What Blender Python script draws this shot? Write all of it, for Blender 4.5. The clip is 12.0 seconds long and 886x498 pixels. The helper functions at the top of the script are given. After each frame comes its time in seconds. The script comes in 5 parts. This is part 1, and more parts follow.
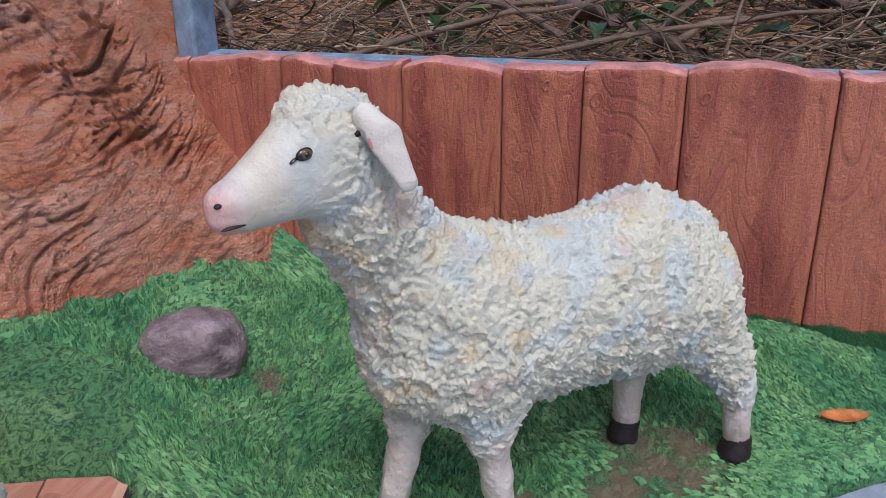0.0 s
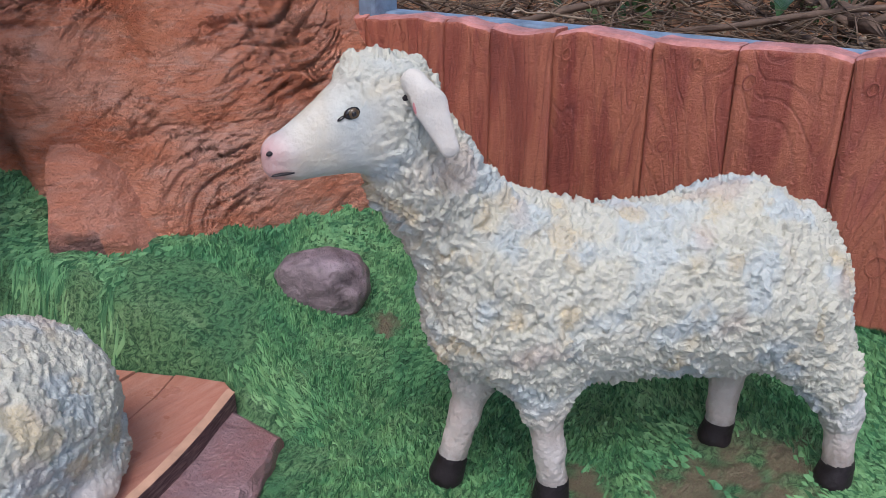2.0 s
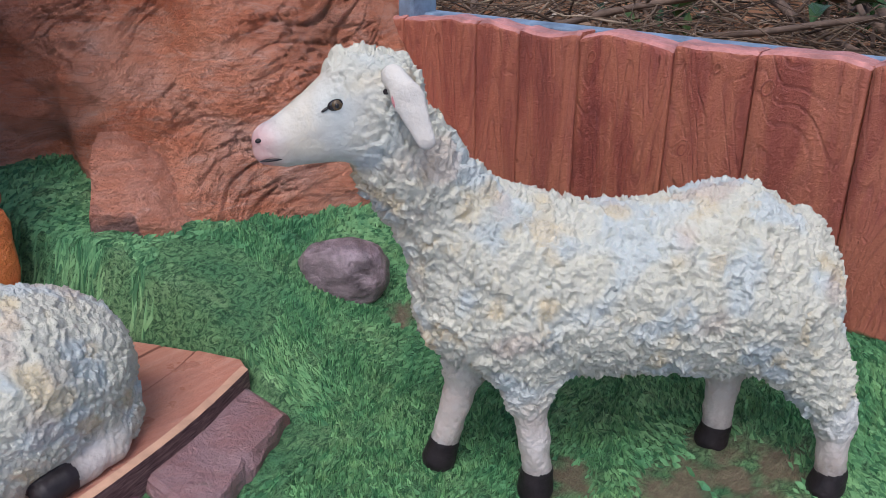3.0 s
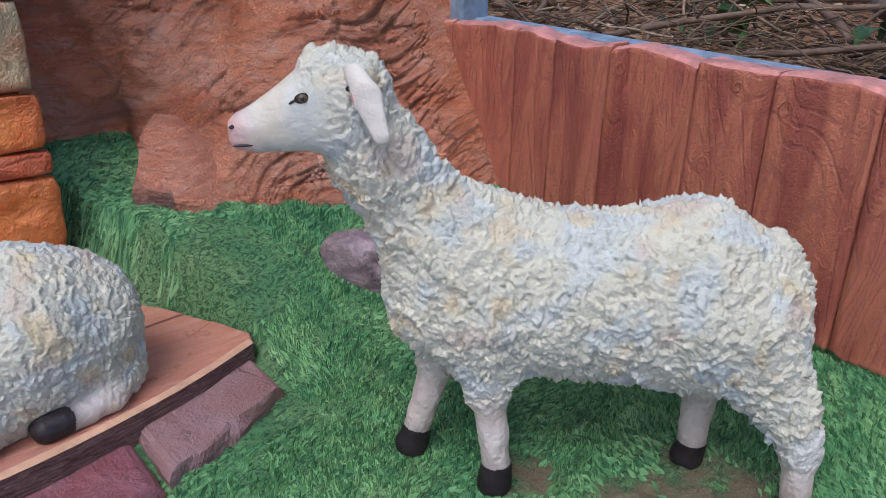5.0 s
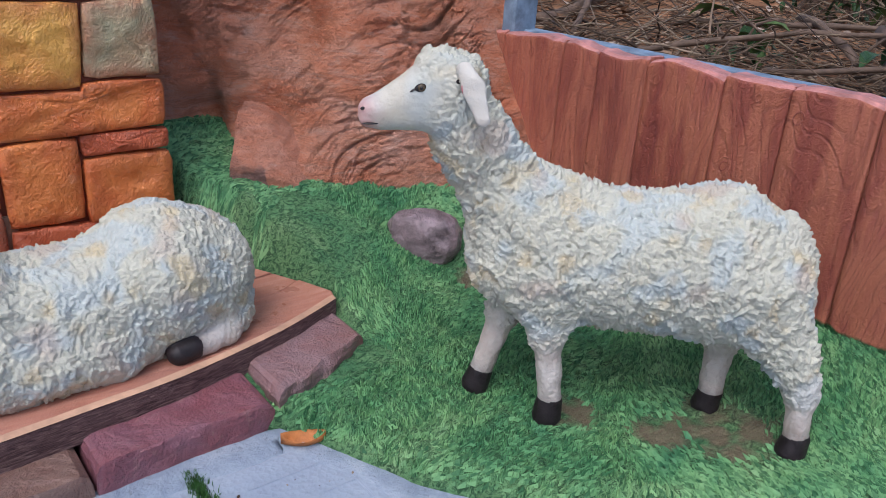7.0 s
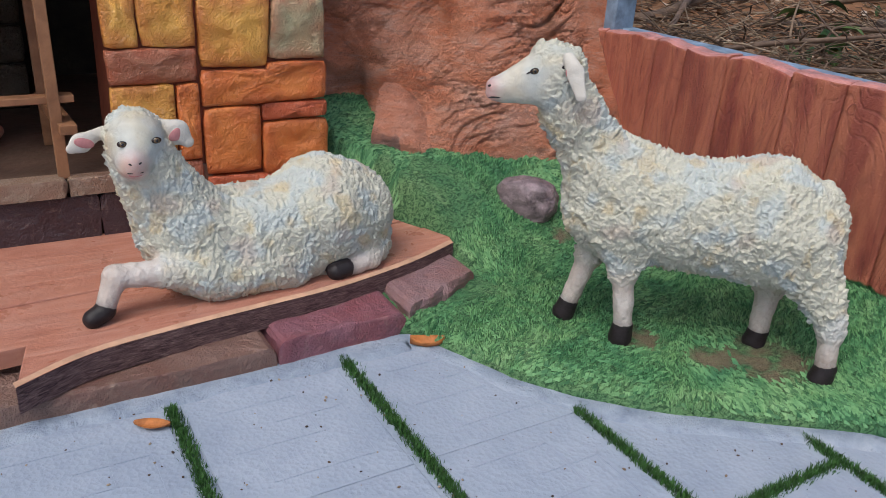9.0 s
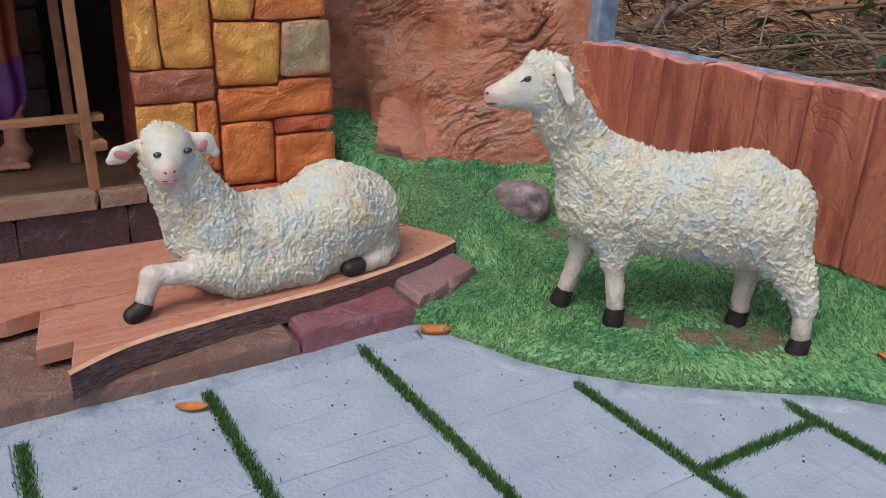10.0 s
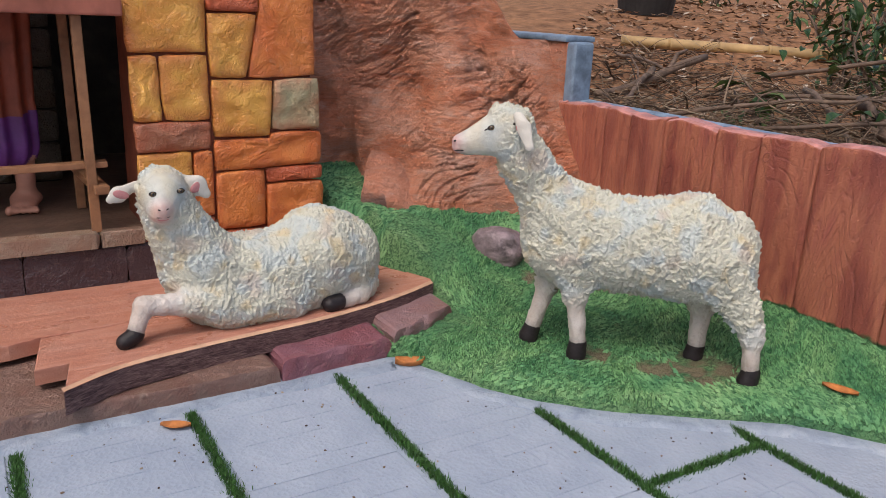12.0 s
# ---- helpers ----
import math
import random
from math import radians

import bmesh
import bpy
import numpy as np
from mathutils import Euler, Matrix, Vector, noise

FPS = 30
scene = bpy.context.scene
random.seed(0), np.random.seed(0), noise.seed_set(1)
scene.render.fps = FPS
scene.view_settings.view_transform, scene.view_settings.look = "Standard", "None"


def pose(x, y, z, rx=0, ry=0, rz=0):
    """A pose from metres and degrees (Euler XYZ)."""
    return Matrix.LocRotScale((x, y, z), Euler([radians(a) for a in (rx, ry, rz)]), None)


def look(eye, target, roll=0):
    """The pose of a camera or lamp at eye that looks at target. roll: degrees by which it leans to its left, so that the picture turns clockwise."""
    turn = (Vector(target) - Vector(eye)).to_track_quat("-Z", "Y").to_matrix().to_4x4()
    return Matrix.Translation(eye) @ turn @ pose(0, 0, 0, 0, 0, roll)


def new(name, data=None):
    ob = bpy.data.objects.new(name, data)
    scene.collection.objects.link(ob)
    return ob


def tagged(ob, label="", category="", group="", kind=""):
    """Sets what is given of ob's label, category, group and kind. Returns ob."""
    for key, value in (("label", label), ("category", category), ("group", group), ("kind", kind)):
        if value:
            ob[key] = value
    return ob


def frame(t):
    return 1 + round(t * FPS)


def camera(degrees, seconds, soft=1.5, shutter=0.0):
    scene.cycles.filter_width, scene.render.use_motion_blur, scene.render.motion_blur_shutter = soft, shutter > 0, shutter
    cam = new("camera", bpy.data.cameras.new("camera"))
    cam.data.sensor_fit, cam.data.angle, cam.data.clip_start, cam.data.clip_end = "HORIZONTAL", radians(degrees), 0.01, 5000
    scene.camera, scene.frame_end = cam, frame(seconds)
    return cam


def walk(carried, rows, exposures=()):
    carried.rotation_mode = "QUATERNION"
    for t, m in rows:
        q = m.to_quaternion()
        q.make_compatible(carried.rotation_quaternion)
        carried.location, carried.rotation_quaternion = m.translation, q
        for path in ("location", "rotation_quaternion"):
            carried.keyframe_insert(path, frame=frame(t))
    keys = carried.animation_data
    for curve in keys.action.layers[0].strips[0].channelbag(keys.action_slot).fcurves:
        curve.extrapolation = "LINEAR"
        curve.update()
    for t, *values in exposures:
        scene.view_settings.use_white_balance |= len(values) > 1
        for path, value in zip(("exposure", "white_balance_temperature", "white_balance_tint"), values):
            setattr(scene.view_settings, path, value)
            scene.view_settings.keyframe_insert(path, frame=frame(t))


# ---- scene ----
cam = camera(58.4, 12.0, soft=0.6)
METRES, EYE, TILT, LEAN, TURN = 2.1, 1.07, 0.0, 0.0, 19.1
ROWS = [
    (0.0, 0.0, 0.0, 0.0, -0.28, -21.14, 0.73),
    (0.5, 0.0214, -0.0, -0.0037, 4.74, -21.88, -0.4),
    (1.0, 0.0494, -0.0037, -0.001, 8.87, -22.9, -1.14),
    (1.5, 0.0866, -0.0031, 0.0034, 13.39, -23.42, -0.18),
    (2.0, 0.1261, 0.0003, 0.0063, 17.62, -23.51, 0.34),
    (2.5, 0.1639, -0.0015, 0.0061, 20.83, -23.38, 0.2),
    (3.0, 0.1988, -0.0038, 0.0068, 23.33, -23.25, 0.26),
    (5.0, 0.313, 0.0211, 0.0128, 32.09, -23.08, -1.19),
    (5.5, 0.3349, 0.0164, 0.0117, 33.73, -22.79, -2.27),
    (6.0, 0.3357, -0.0137, 0.0163, 33.71, -22.66, -2.8),
    (6.5, 0.3331, -0.0683, 0.0258, 33.15, -22.49, -3.09),
    (7.0, 0.3326, -0.1554, 0.029, 33.05, -22.51, -3.52),
    (9.0, 0.4607, -0.3699, 0.0617, 40.43, -23.35, -3.83),
    (9.5, 0.483, -0.4271, 0.0645, 40.31, -22.66, -3.15),
    (10.0, 0.5108, -0.4663, 0.0658, 39.09, -21.83, -2.47),
    (10.5, 0.5396, -0.4817, 0.0661, 38.26, -20.68, -2.5),
    (11.0, 0.5689, -0.4852, 0.0671, 38.49, -19.84, -2.47),
    (11.5, 0.5965, -0.4927, 0.0614, 39.15, -17.92, -2.36),
    (12.0, 0.6207, -0.5074, 0.0542, 39.83, -16.98, -2.49),
]
walk(cam, [(t, pose(0, 0, EYE, TILT, LEAN, TURN) @ pose(METRES * x, METRES * y, METRES * z, 90 + pitch, roll, yaw)) for t, x, y, z, yaw, pitch, roll in ROWS],
     exposures=[(0.0, 0.32, 5850, 13), (7.0, 0.34, 5800, 11), (9.0, 0.27, 6250, 8), (12.0, 0.36, 6680, 11)])

# ---- light ----
world = bpy.data.worlds.new("sky")
scene.world = world
world.use_nodes = True
SUN_EL, SUN_AZ = radians(58), radians(150)
wn = world.node_tree.nodes
sky = wn.new("ShaderNodeTexSky")
sky.sky_type, sky.sun_disc, sky.sun_elevation, sky.sun_rotation = "NISHITA", False, SUN_EL, SUN_AZ
sky.air_density, sky.dust_density = 1.0, 4.0
world.node_tree.links.new(sky.outputs[0], wn["Background"].inputs[0])
wn["Background"].inputs[1].default_value = 0.13
sun = new("sun", bpy.data.lights.new("sun", "SUN"))
sun.data.energy, sun.data.angle, sun.data.color = 1.1, radians(25), (1.0, 0.97, 0.93)
sun.matrix_world = look((math.sin(SUN_AZ) * 5, math.cos(SUN_AZ) * 5, 8), (0, 0, 0))


# ---- materials ----
class Nodes:
    """A small wrapper that wires one Principled material."""

    def __init__(self, name, rough=0.6, metal=0.0, spec=0.4):
        self.m = bpy.data.materials.new(name)
        self.m.use_nodes = True
        self.t = self.m.node_tree
        self.b = self.t.nodes["Principled BSDF"]
        self.b.inputs["Roughness"].default_value = rough
        self.b.inputs["Metallic"].default_value = metal
        self.b.inputs["Specular IOR Level"].default_value = spec
        self.place = self.t.nodes.new("ShaderNodeNewGeometry").outputs["Position"]

    def put(self, socket, value):
        if isinstance(value, (int, float)):
            socket.default_value = value
        elif isinstance(value, tuple):
            socket.default_value = (*value, 1.0) if len(value) == 3 and socket.type == "RGBA" else value
        else:
            self.t.links.new(value, socket)

    def stretch(self, sx, sy, sz, rz=0.0, source=None):
        n = self.t.nodes.new("ShaderNodeMapping")
        n.inputs["Scale"].default_value = (sx, sy, sz)
        n.inputs["Rotation"].default_value = (0, 0, rz)
        self.t.links.new(source or self.place, n.inputs[0])
        return n.outputs[0]

    def noise(self, scale, detail=4, rough=0.55, warp=0.0, at=None):
        n = self.t.nodes.new("ShaderNodeTexNoise")
        n.inputs["Scale"].default_value, n.inputs["Detail"].default_value = scale, detail
        n.inputs["Roughness"].default_value, n.inputs["Distortion"].default_value = rough, warp
        self.t.links.new(at or self.place, n.inputs["Vector"])
        return n.outputs["Fac"]

    def cells(self, scale, feature="F1", at=None):
        n = self.t.nodes.new("ShaderNodeTexVoronoi")
        n.feature = feature
        n.inputs["Scale"].default_value = scale
        self.t.links.new(at or self.place, n.inputs["Vector"])
        return n.outputs["Distance"]

    def ridge(self, scale, width=0.12, detail=3, warp=1.0, at=None):
        """Sharp creases: 0 in the crease, 1 away from it."""
        off = self.math("ABSOLUTE", self.math("SUBTRACT", self.noise(scale, detail, 0.55, warp, at), 0.5))
        return self.ramp(off, (0.0, 0.0), (width, 1.0))

    def ramp(self, fac, *stops):
        n = self.t.nodes.new("ShaderNodeValToRGB")
        e = n.color_ramp.elements
        while len(e) < len(stops):
            e.new(0.5)
        for k, (p, c) in zip(e, stops):
            k.position, k.color = p, ((*c, 1) if isinstance(c, tuple) else (c, c, c, 1))
        self.t.links.new(fac, n.inputs[0])
        return n.outputs[0]

    def mix(self, fac, a, b, how="MIX"):
        n = self.t.nodes.new("ShaderNodeMix")
        n.data_type, n.blend_type = "RGBA", how
        self.put(n.inputs[0], fac)
        self.put(n.inputs[6], a)
        self.put(n.inputs[7], b)
        return n.outputs[2]

    def math(self, how, a, b=0.0):
        n = self.t.nodes.new("ShaderNodeMath")
        n.operation = how
        self.put(n.inputs[0], a)
        self.put(n.inputs[1], b)
        return n.outputs[0]

    def info(self, what):
        return self.t.nodes.new("ShaderNodeObjectInfo").outputs[what]

    def attribute(self, name):
        n = self.t.nodes.new("ShaderNodeAttribute")
        n.attribute_name = name
        return n.outputs["Color"]

    def bump(self, height, distance, strength=1.0):
        n = self.t.nodes.new("ShaderNodeBump")
        n.inputs["Distance"].default_value, n.inputs["Strength"].default_value = distance, strength
        self.t.links.new(height, n.inputs["Height"])
        old = self.b.inputs["Normal"].links
        if old:
            self.t.links.new(old[0].from_socket, n.inputs["Normal"])
        self.t.links.new(n.outputs[0], self.b.inputs["Normal"])
        return self

    def colour(self, value):
        self.put(self.b.inputs["Base Color"], value)
        return self

    def roughness(self, value):
        self.put(self.b.inputs["Roughness"], value)
        return self


def wool_material():
    k = Nodes("painted_wool_plaster", 0.75, spec=0.25)
    fine = k.noise(210, 3, 0.6, 0.6)
    k.colour(k.mix(k.ramp(fine, (0.35, 0.0), (0.7, 0.35)), k.attribute("paint"), (0.64, 0.61, 0.54)))
    k.bump(k.ridge(38, 0.22, 2, 1.6), 0.0016, 0.5)
    return k.bump(fine, 0.003, 0.8).m


def face_material():
    k = Nodes("painted_smooth_plaster", 0.42, spec=0.4)
    k.colour(k.mix(k.ramp(k.noise(60, 3), (0.4, 0.0), (0.7, 0.25)), k.attribute("paint"), (0.60, 0.60, 0.57)))
    k.roughness(k.ramp(k.noise(35, 4), (0.3, 0.35), (0.7, 0.6)))
    return k.bump(k.noise(30, 4, 0.6, 0.5), 0.004, 0.6).bump(k.noise(130, 4), 0.0025, 0.8).m


def plain(name, c, rough=0.5, spec=0.4, spread=0.3, scale=25, bump=0.002, metal=0.0):
    k = Nodes(name, rough, metal, spec)
    dark = tuple(v * (1 - spread) for v in c)
    light = tuple(min(1, v * (1 + spread)) for v in c)
    k.colour(k.ramp(k.noise(scale, 5, 0.6, 0.3), (0.3, dark), (0.7, light)))
    return k.bump(k.noise(scale * 4, 5), bump, 0.7).m


def rock_material():
    k = Nodes("painted_cement_rock", 0.55, spec=0.35)
    band = k.noise(2.6, 6, 0.6, 0.8, k.stretch(1, 1, 2.2))
    base = k.ramp(band, (0.26, (0.54, 0.15, 0.075)), (0.42, (0.74, 0.27, 0.145)), (0.57, (0.80, 0.37, 0.24)), (0.76, (0.80, 0.48, 0.38)))
    veil = k.ramp(k.noise(9, 6, 0.7, 1.0, k.stretch(1, 1, 4)), (0.50, 0.0), (0.66, 0.45))
    base = k.mix(veil, base, (0.72, 0.52, 0.44))
    # Dark red in the ridge bump's creases: their weak shade is put into colour.
    crease_shade_or_rim_wash = k.ramp(k.ridge(7, 0.05, 5, 1.4, k.stretch(1, 1, 3.6)), (0.0, 0.4), (0.7, 0.0))
    k.colour(k.mix(crease_shade_or_rim_wash, base, (0.36, 0.08, 0.035)))
    k.roughness(k.ramp(k.noise(30, 4), (0.3, 0.3), (0.7, 0.6)))
    ridge = k.ramp(k.noise(5, 5, 0.6, 1.5, k.stretch(1, 1, 4.5)), (0.44, 1.0), (0.50, 0.0), (0.56, 1.0))
    k.bump(ridge, 0.006, 0.5)
    k.bump(k.noise(13, 9, 0.75, 0.5, k.stretch(1, 1, 4.5)), 0.05, 1.0)
    k.bump(k.ridge(7, 0.05, 5, 1.4, k.stretch(1, 1, 3.6)), 0.006, 0.5)
    k.bump(k.ridge(40, 0.2, 3, 1.0, k.stretch(1, 1, 2.5)), 0.0025, 0.6)
    return k.bump(k.noise(110, 5, 0.7), 0.008, 1.0).m


def grass_paint_material():
    k = Nodes("green_painted_cement", 0.6, spec=0.3)
    patch = k.noise(4.2, 7, 0.7, 0.8)
    base = k.ramp(patch, (0.3, (0.065, 0.21, 0.105)), (0.44, (0.14, 0.335, 0.145)), (0.57, (0.22, 0.42, 0.18)), (0.72, (0.33, 0.51, 0.25)))
    stroke = k.noise(60, 5, 0.65, 2.2, k.stretch(1.0, 0.55, 0.8, 0.5))
    # Dark green paint in the stroke bump's hollows also stands in for their shade.
    base = k.mix(k.ramp(stroke, (0.40, 0.85), (0.56, 0.0)), base, (0.018, 0.085, 0.035))
    bare = k.ramp(k.attribute("bare"), (0.35, 0.0), (0.75, 0.85))
    base = k.mix(bare, base, (0.26, 0.19, 0.13))
    k.colour(base)
    return k.bump(stroke, 0.020, 1.0).bump(k.noise(180, 4, 0.7), 0.006, 1.0).m


def fence_material():
    k = Nodes("painted_fence_cement", 0.42, spec=0.45)
    r = k.math("MULTIPLY", k.info("Random"), 37.0)
    off = k.t.nodes.new("ShaderNodeCombineXYZ")
    k.t.links.new(r, off.inputs[0])
    k.t.links.new(r, off.inputs[1])
    add = k.t.nodes.new("ShaderNodeVectorMath")
    k.t.links.new(k.stretch(5.0, 5.0, 0.9), add.inputs[0])
    k.t.links.new(off.outputs[0], add.inputs[1])
    field = k.noise(0.75, 2, 0.45, 0.5, add.outputs[0])
    ring = k.math("SINE", k.math("MULTIPLY", field, 210.0))
    wide = k.noise(1.8, 4, 0.6, 0.3, add.outputs[0])
    base = k.ramp(wide, (0.28, (0.17, 0.036, 0.034)), (0.42, (0.32, 0.082, 0.056)), (0.55, (0.48, 0.165, 0.095)), (0.66, (0.40, 0.115, 0.082)), (0.78, (0.20, 0.045, 0.046)))
    base = k.mix(k.ramp(k.info("Random"), (0.0, 0.0), (1.0, 0.30)), base, (0.42, 0.15, 0.10))
    base = k.mix(k.ramp(ring, (0.70, 0.0), (1.0, 0.22)), base, (0.15, 0.04, 0.04))
    foot = k.t.nodes.new("ShaderNodeSeparateXYZ")
    k.t.links.new(k.place, foot.inputs[0])
    edge = k.math("ADD", foot.outputs["Z"], k.math("MULTIPLY", k.noise(14, 3), 0.06))
    base = k.mix(k.ramp(edge, (0.205, 1.0), (0.215, 0.0)), base, (0.02, 0.09, 0.03))
    k.colour(base)
    k.bump(k.ramp(ring, (0.6, 1.0), (0.97, 0.0)), 0.003, 0.55)
    k.bump(k.noise(30, 6, 0.75, 0.8, k.stretch(1, 1, 0.22)), 0.010, 0.8)
    k.roughness(k.ramp(k.noise(14, 4), (0.35, 0.3), (0.7, 0.55)))
    return k.bump(k.noise(90, 5, 0.7), 0.006, 1.0).m


def stone_material(name="painted_stone"):
    """Each stone takes the paint of its object's own colour."""
    k = Nodes(name, 0.34, spec=0.5)
    c = k.info("Color")
    a = k.mix(k.ramp(k.noise(7, 5, 0.6, 0.6), (0.42, 0.0), (0.66, 0.6)), c, k.mix(1.0, c, (0.85, 0.52, 0.45), "MULTIPLY"), "MIX")
    a = k.mix(k.ramp(k.noise(22, 5, 0.7, 1.0), (0.58, 0.0), (0.72, 0.4)), a, k.mix(0.5, c, (0.60, 0.48, 0.38)))
    brushed = k.math("MULTIPLY", k.attribute("rim"), k.ramp(k.noise(10, 4, 0.6, 0.8), (0.35, 0.15), (0.6, 1.0)))
    k.colour(k.mix(brushed, a, (0.40, 0.085, 0.035)))
    k.bump(k.noise(11, 7, 0.65, 0.3), 0.03, 0.9)
    return k.bump(k.noise(130, 3), 0.004, 0.9).m


def tile_material():
    k = Nodes("pale_blue_paving", 0.62, spec=0.35)
    base = k.ramp(k.noise(4, 6, 0.65, 0.3), (0.3, (0.27, 0.32, 0.405)), (0.7, (0.37, 0.42, 0.50)))
    k.roughness(k.ramp(k.noise(9, 4), (0.35, 0.4), (0.7, 0.7)))
    k.colour(k.mix(k.ramp(k.noise(55, 5, 0.7), (0.58, 0.0), (0.70, 0.55)), base, (0.22, 0.26, 0.33)))
    return k.bump(k.cells(75), 0.003, 0.7).bump(k.noise(150, 3), 0.0015, 0.7).m


WOOL, FACE = wool_material(), face_material()
HOOF = plain("black_hoof_paint", (0.018, 0.013, 0.015), 0.55, spread=0.5)
EYE_DARK = plain("eye_dark", (0.012, 0.008, 0.007), 0.12, 0.6, bump=0.0)
IRIS = plain("eye_iris", (0.10, 0.065, 0.03), 0.12, 0.6, bump=0.0)
PINK = plain("pink_skin_paint", (0.52, 0.22, 0.22), 0.5, scale=40, spread=0.2)
LINE = plain("dark_line_paint", (0.015, 0.011, 0.012), 0.5)
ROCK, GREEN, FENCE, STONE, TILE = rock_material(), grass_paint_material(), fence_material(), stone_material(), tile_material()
BLUE = plain("blue_grey_painted_cement", (0.17, 0.235, 0.32), 0.55, scale=14, spread=0.45, bump=0.004)
def salmon_material():
    k = Nodes("salmon_plank_paint", 0.38, spec=0.45)
    streak = k.noise(9, 6, 0.65, 0.6, k.stretch(4.0, 0.45, 1))
    base = k.ramp(streak, (0.3, (0.37, 0.14, 0.095)), (0.5, (0.47, 0.205, 0.14)), (0.7, (0.54, 0.285, 0.21)))
    k.colour(k.mix(k.ramp(k.noise(5, 5, 0.6), (0.5, 0.0), (0.7, 0.5)), base, (0.44, 0.23, 0.18)))
    k.roughness(k.ramp(k.noise(12, 5), (0.35, 0.25), (0.65, 0.55)))
    return k.bump(streak, 0.006, 0.7).bump(k.noise(90, 5, 0.7), 0.003, 0.8).m


SALMON = salmon_material()
PALE = plain("pale_sapwood_paint", (0.55, 0.33, 0.22), 0.5, scale=20, spread=0.2)
MORTAR = plain("red_brown_mortar", (0.20, 0.055, 0.03), 0.6, scale=12)
# Near-black: the shade inside the hut is put into this stone's colour.
SHADE_STONE = plain("shade_dark_stone", (0.05, 0.037, 0.03), 0.75, scale=8, spread=0.5, bump=0.01)
BROWN = plain("brown_painted_floor", (0.17, 0.105, 0.075), 0.5, scale=6, spread=0.35, bump=0.006)
EARTH = plain("red_brown_earth", (0.25, 0.125, 0.065), 0.9, spec=0.15, scale=7, spread=0.5, bump=0.02)
TURF = plain("turf_blades", (0.035, 0.105, 0.02), 0.6, scale=60, spread=0.6, bump=0.0)
PINKTOP = plain("pink_top_edge_paint", (0.46, 0.20, 0.175), 0.5, scale=18, spread=0.4, bump=0.008)


# ---- builders ----
def mesh_of(name, verts, faces, smooth=True):
    me = bpy.data.meshes.new(name)
    verts = verts.tolist() if isinstance(verts, np.ndarray) else verts
    faces = faces.tolist() if isinstance(faces, np.ndarray) else faces
    me.from_pydata(verts, [], faces)
    me.polygons.foreach_set("use_smooth", [smooth] * len(me.polygons))
    return me


def solid(name, me, *materials):
    for m in materials:
        me.materials.append(m)
    return new(name, me)


def part(name, bm, material, parent, label=""):
    if isinstance(bm, bpy.types.Mesh):
        me = bm
    else:
        me = bpy.data.meshes.new(name)
        bm.to_mesh(me)
        bm.free()
    if material and not me.materials:
        me.materials.append(material)
    ob = new(name, me)
    ob.parent = parent
    return tagged(ob, label)


def base_at(name, x, y, z):
    ob = new(name)
    ob.location = (x, y, z)
    bpy.context.view_layer.update()
    return ob


def under(ob, parent):
    ob.parent = parent
    ob.matrix_parent_inverse = Matrix.Translation(-parent.location)
    return ob


def box(x0, x1, y0, y1, z0, z1, bevel=0.004, segments=2):
    bm = bmesh.new()
    bmesh.ops.create_cube(bm, size=1, matrix=Matrix.LocRotScale(((x0 + x1) / 2, (y0 + y1) / 2, (z0 + z1) / 2), None, (x1 - x0, y1 - y0, z1 - z0)))
    if bevel:
        bmesh.ops.bevel(bm, geom=bm.edges[:], offset=bevel, segments=segments, affect="EDGES", profile=0.6)
    return bm


def ripple(p, scale, seed=0.0):
    return noise.noise(Vector(p) * scale + Vector((seed, seed * 1.7, -seed)))


def fbm(p, scale, octaves=4, seed=0.0):
    return noise.fractal(Vector(p) * scale + Vector((seed, seed * 1.7, -seed)), 1.0, 2.0, octaves)


def step(a, b, v):
    k = min(1, max(0, (v - a) / (b - a)))
    return k * k * (3 - 2 * k)


def grid(name, nu, nv, at, smooth=True):
    """A sheet of nu x nv quads whose points at(u, v) gives."""
    vs = [at(i / nu, j / nv) for i in range(nu + 1) for j in range(nv + 1)]
    fs = [(i * (nv + 1) + j, (i + 1) * (nv + 1) + j, (i + 1) * (nv + 1) + j + 1, i * (nv + 1) + j + 1) for i in range(nu) for j in range(nv)]
    return mesh_of(name, vs, fs, smooth)


def lerp_path(points, u):
    """A smooth curve through evenly spaced points."""
    n = len(points) - 1
    i = min(n - 1, int(u * n))
    f = u * n - i
    p = [Vector(points[min(n, max(0, i + d))]) for d in (-1, 0, 1, 2)]
    return 0.5 * (2 * p[1] + (p[2] - p[0]) * f + (2 * p[0] - 5 * p[1] + 4 * p[2] - p[3]) * f * f + (3 * p[1] - p[0] - 3 * p[2] + p[3]) * f * f * f)


# Modelled bodies: round-ended limbs melted together on a fine lattice.
def limb_distance(P, limb):
    a, ra, b, rb, wide = np.array(limb[0], np.float32), limb[1], np.array(limb[2], np.float32), limb[3], limb[4]
    s = np.array([1, 1 / wide, 1], np.float32)
    q, ab = (P - a) * s, (b - a) * s
    t = np.clip((q @ ab) / max(1e-9, float(ab @ ab)), 0, 1)
    return np.linalg.norm(q - t[..., None] * ab, axis=-1) - (ra + (rb - ra) * t)


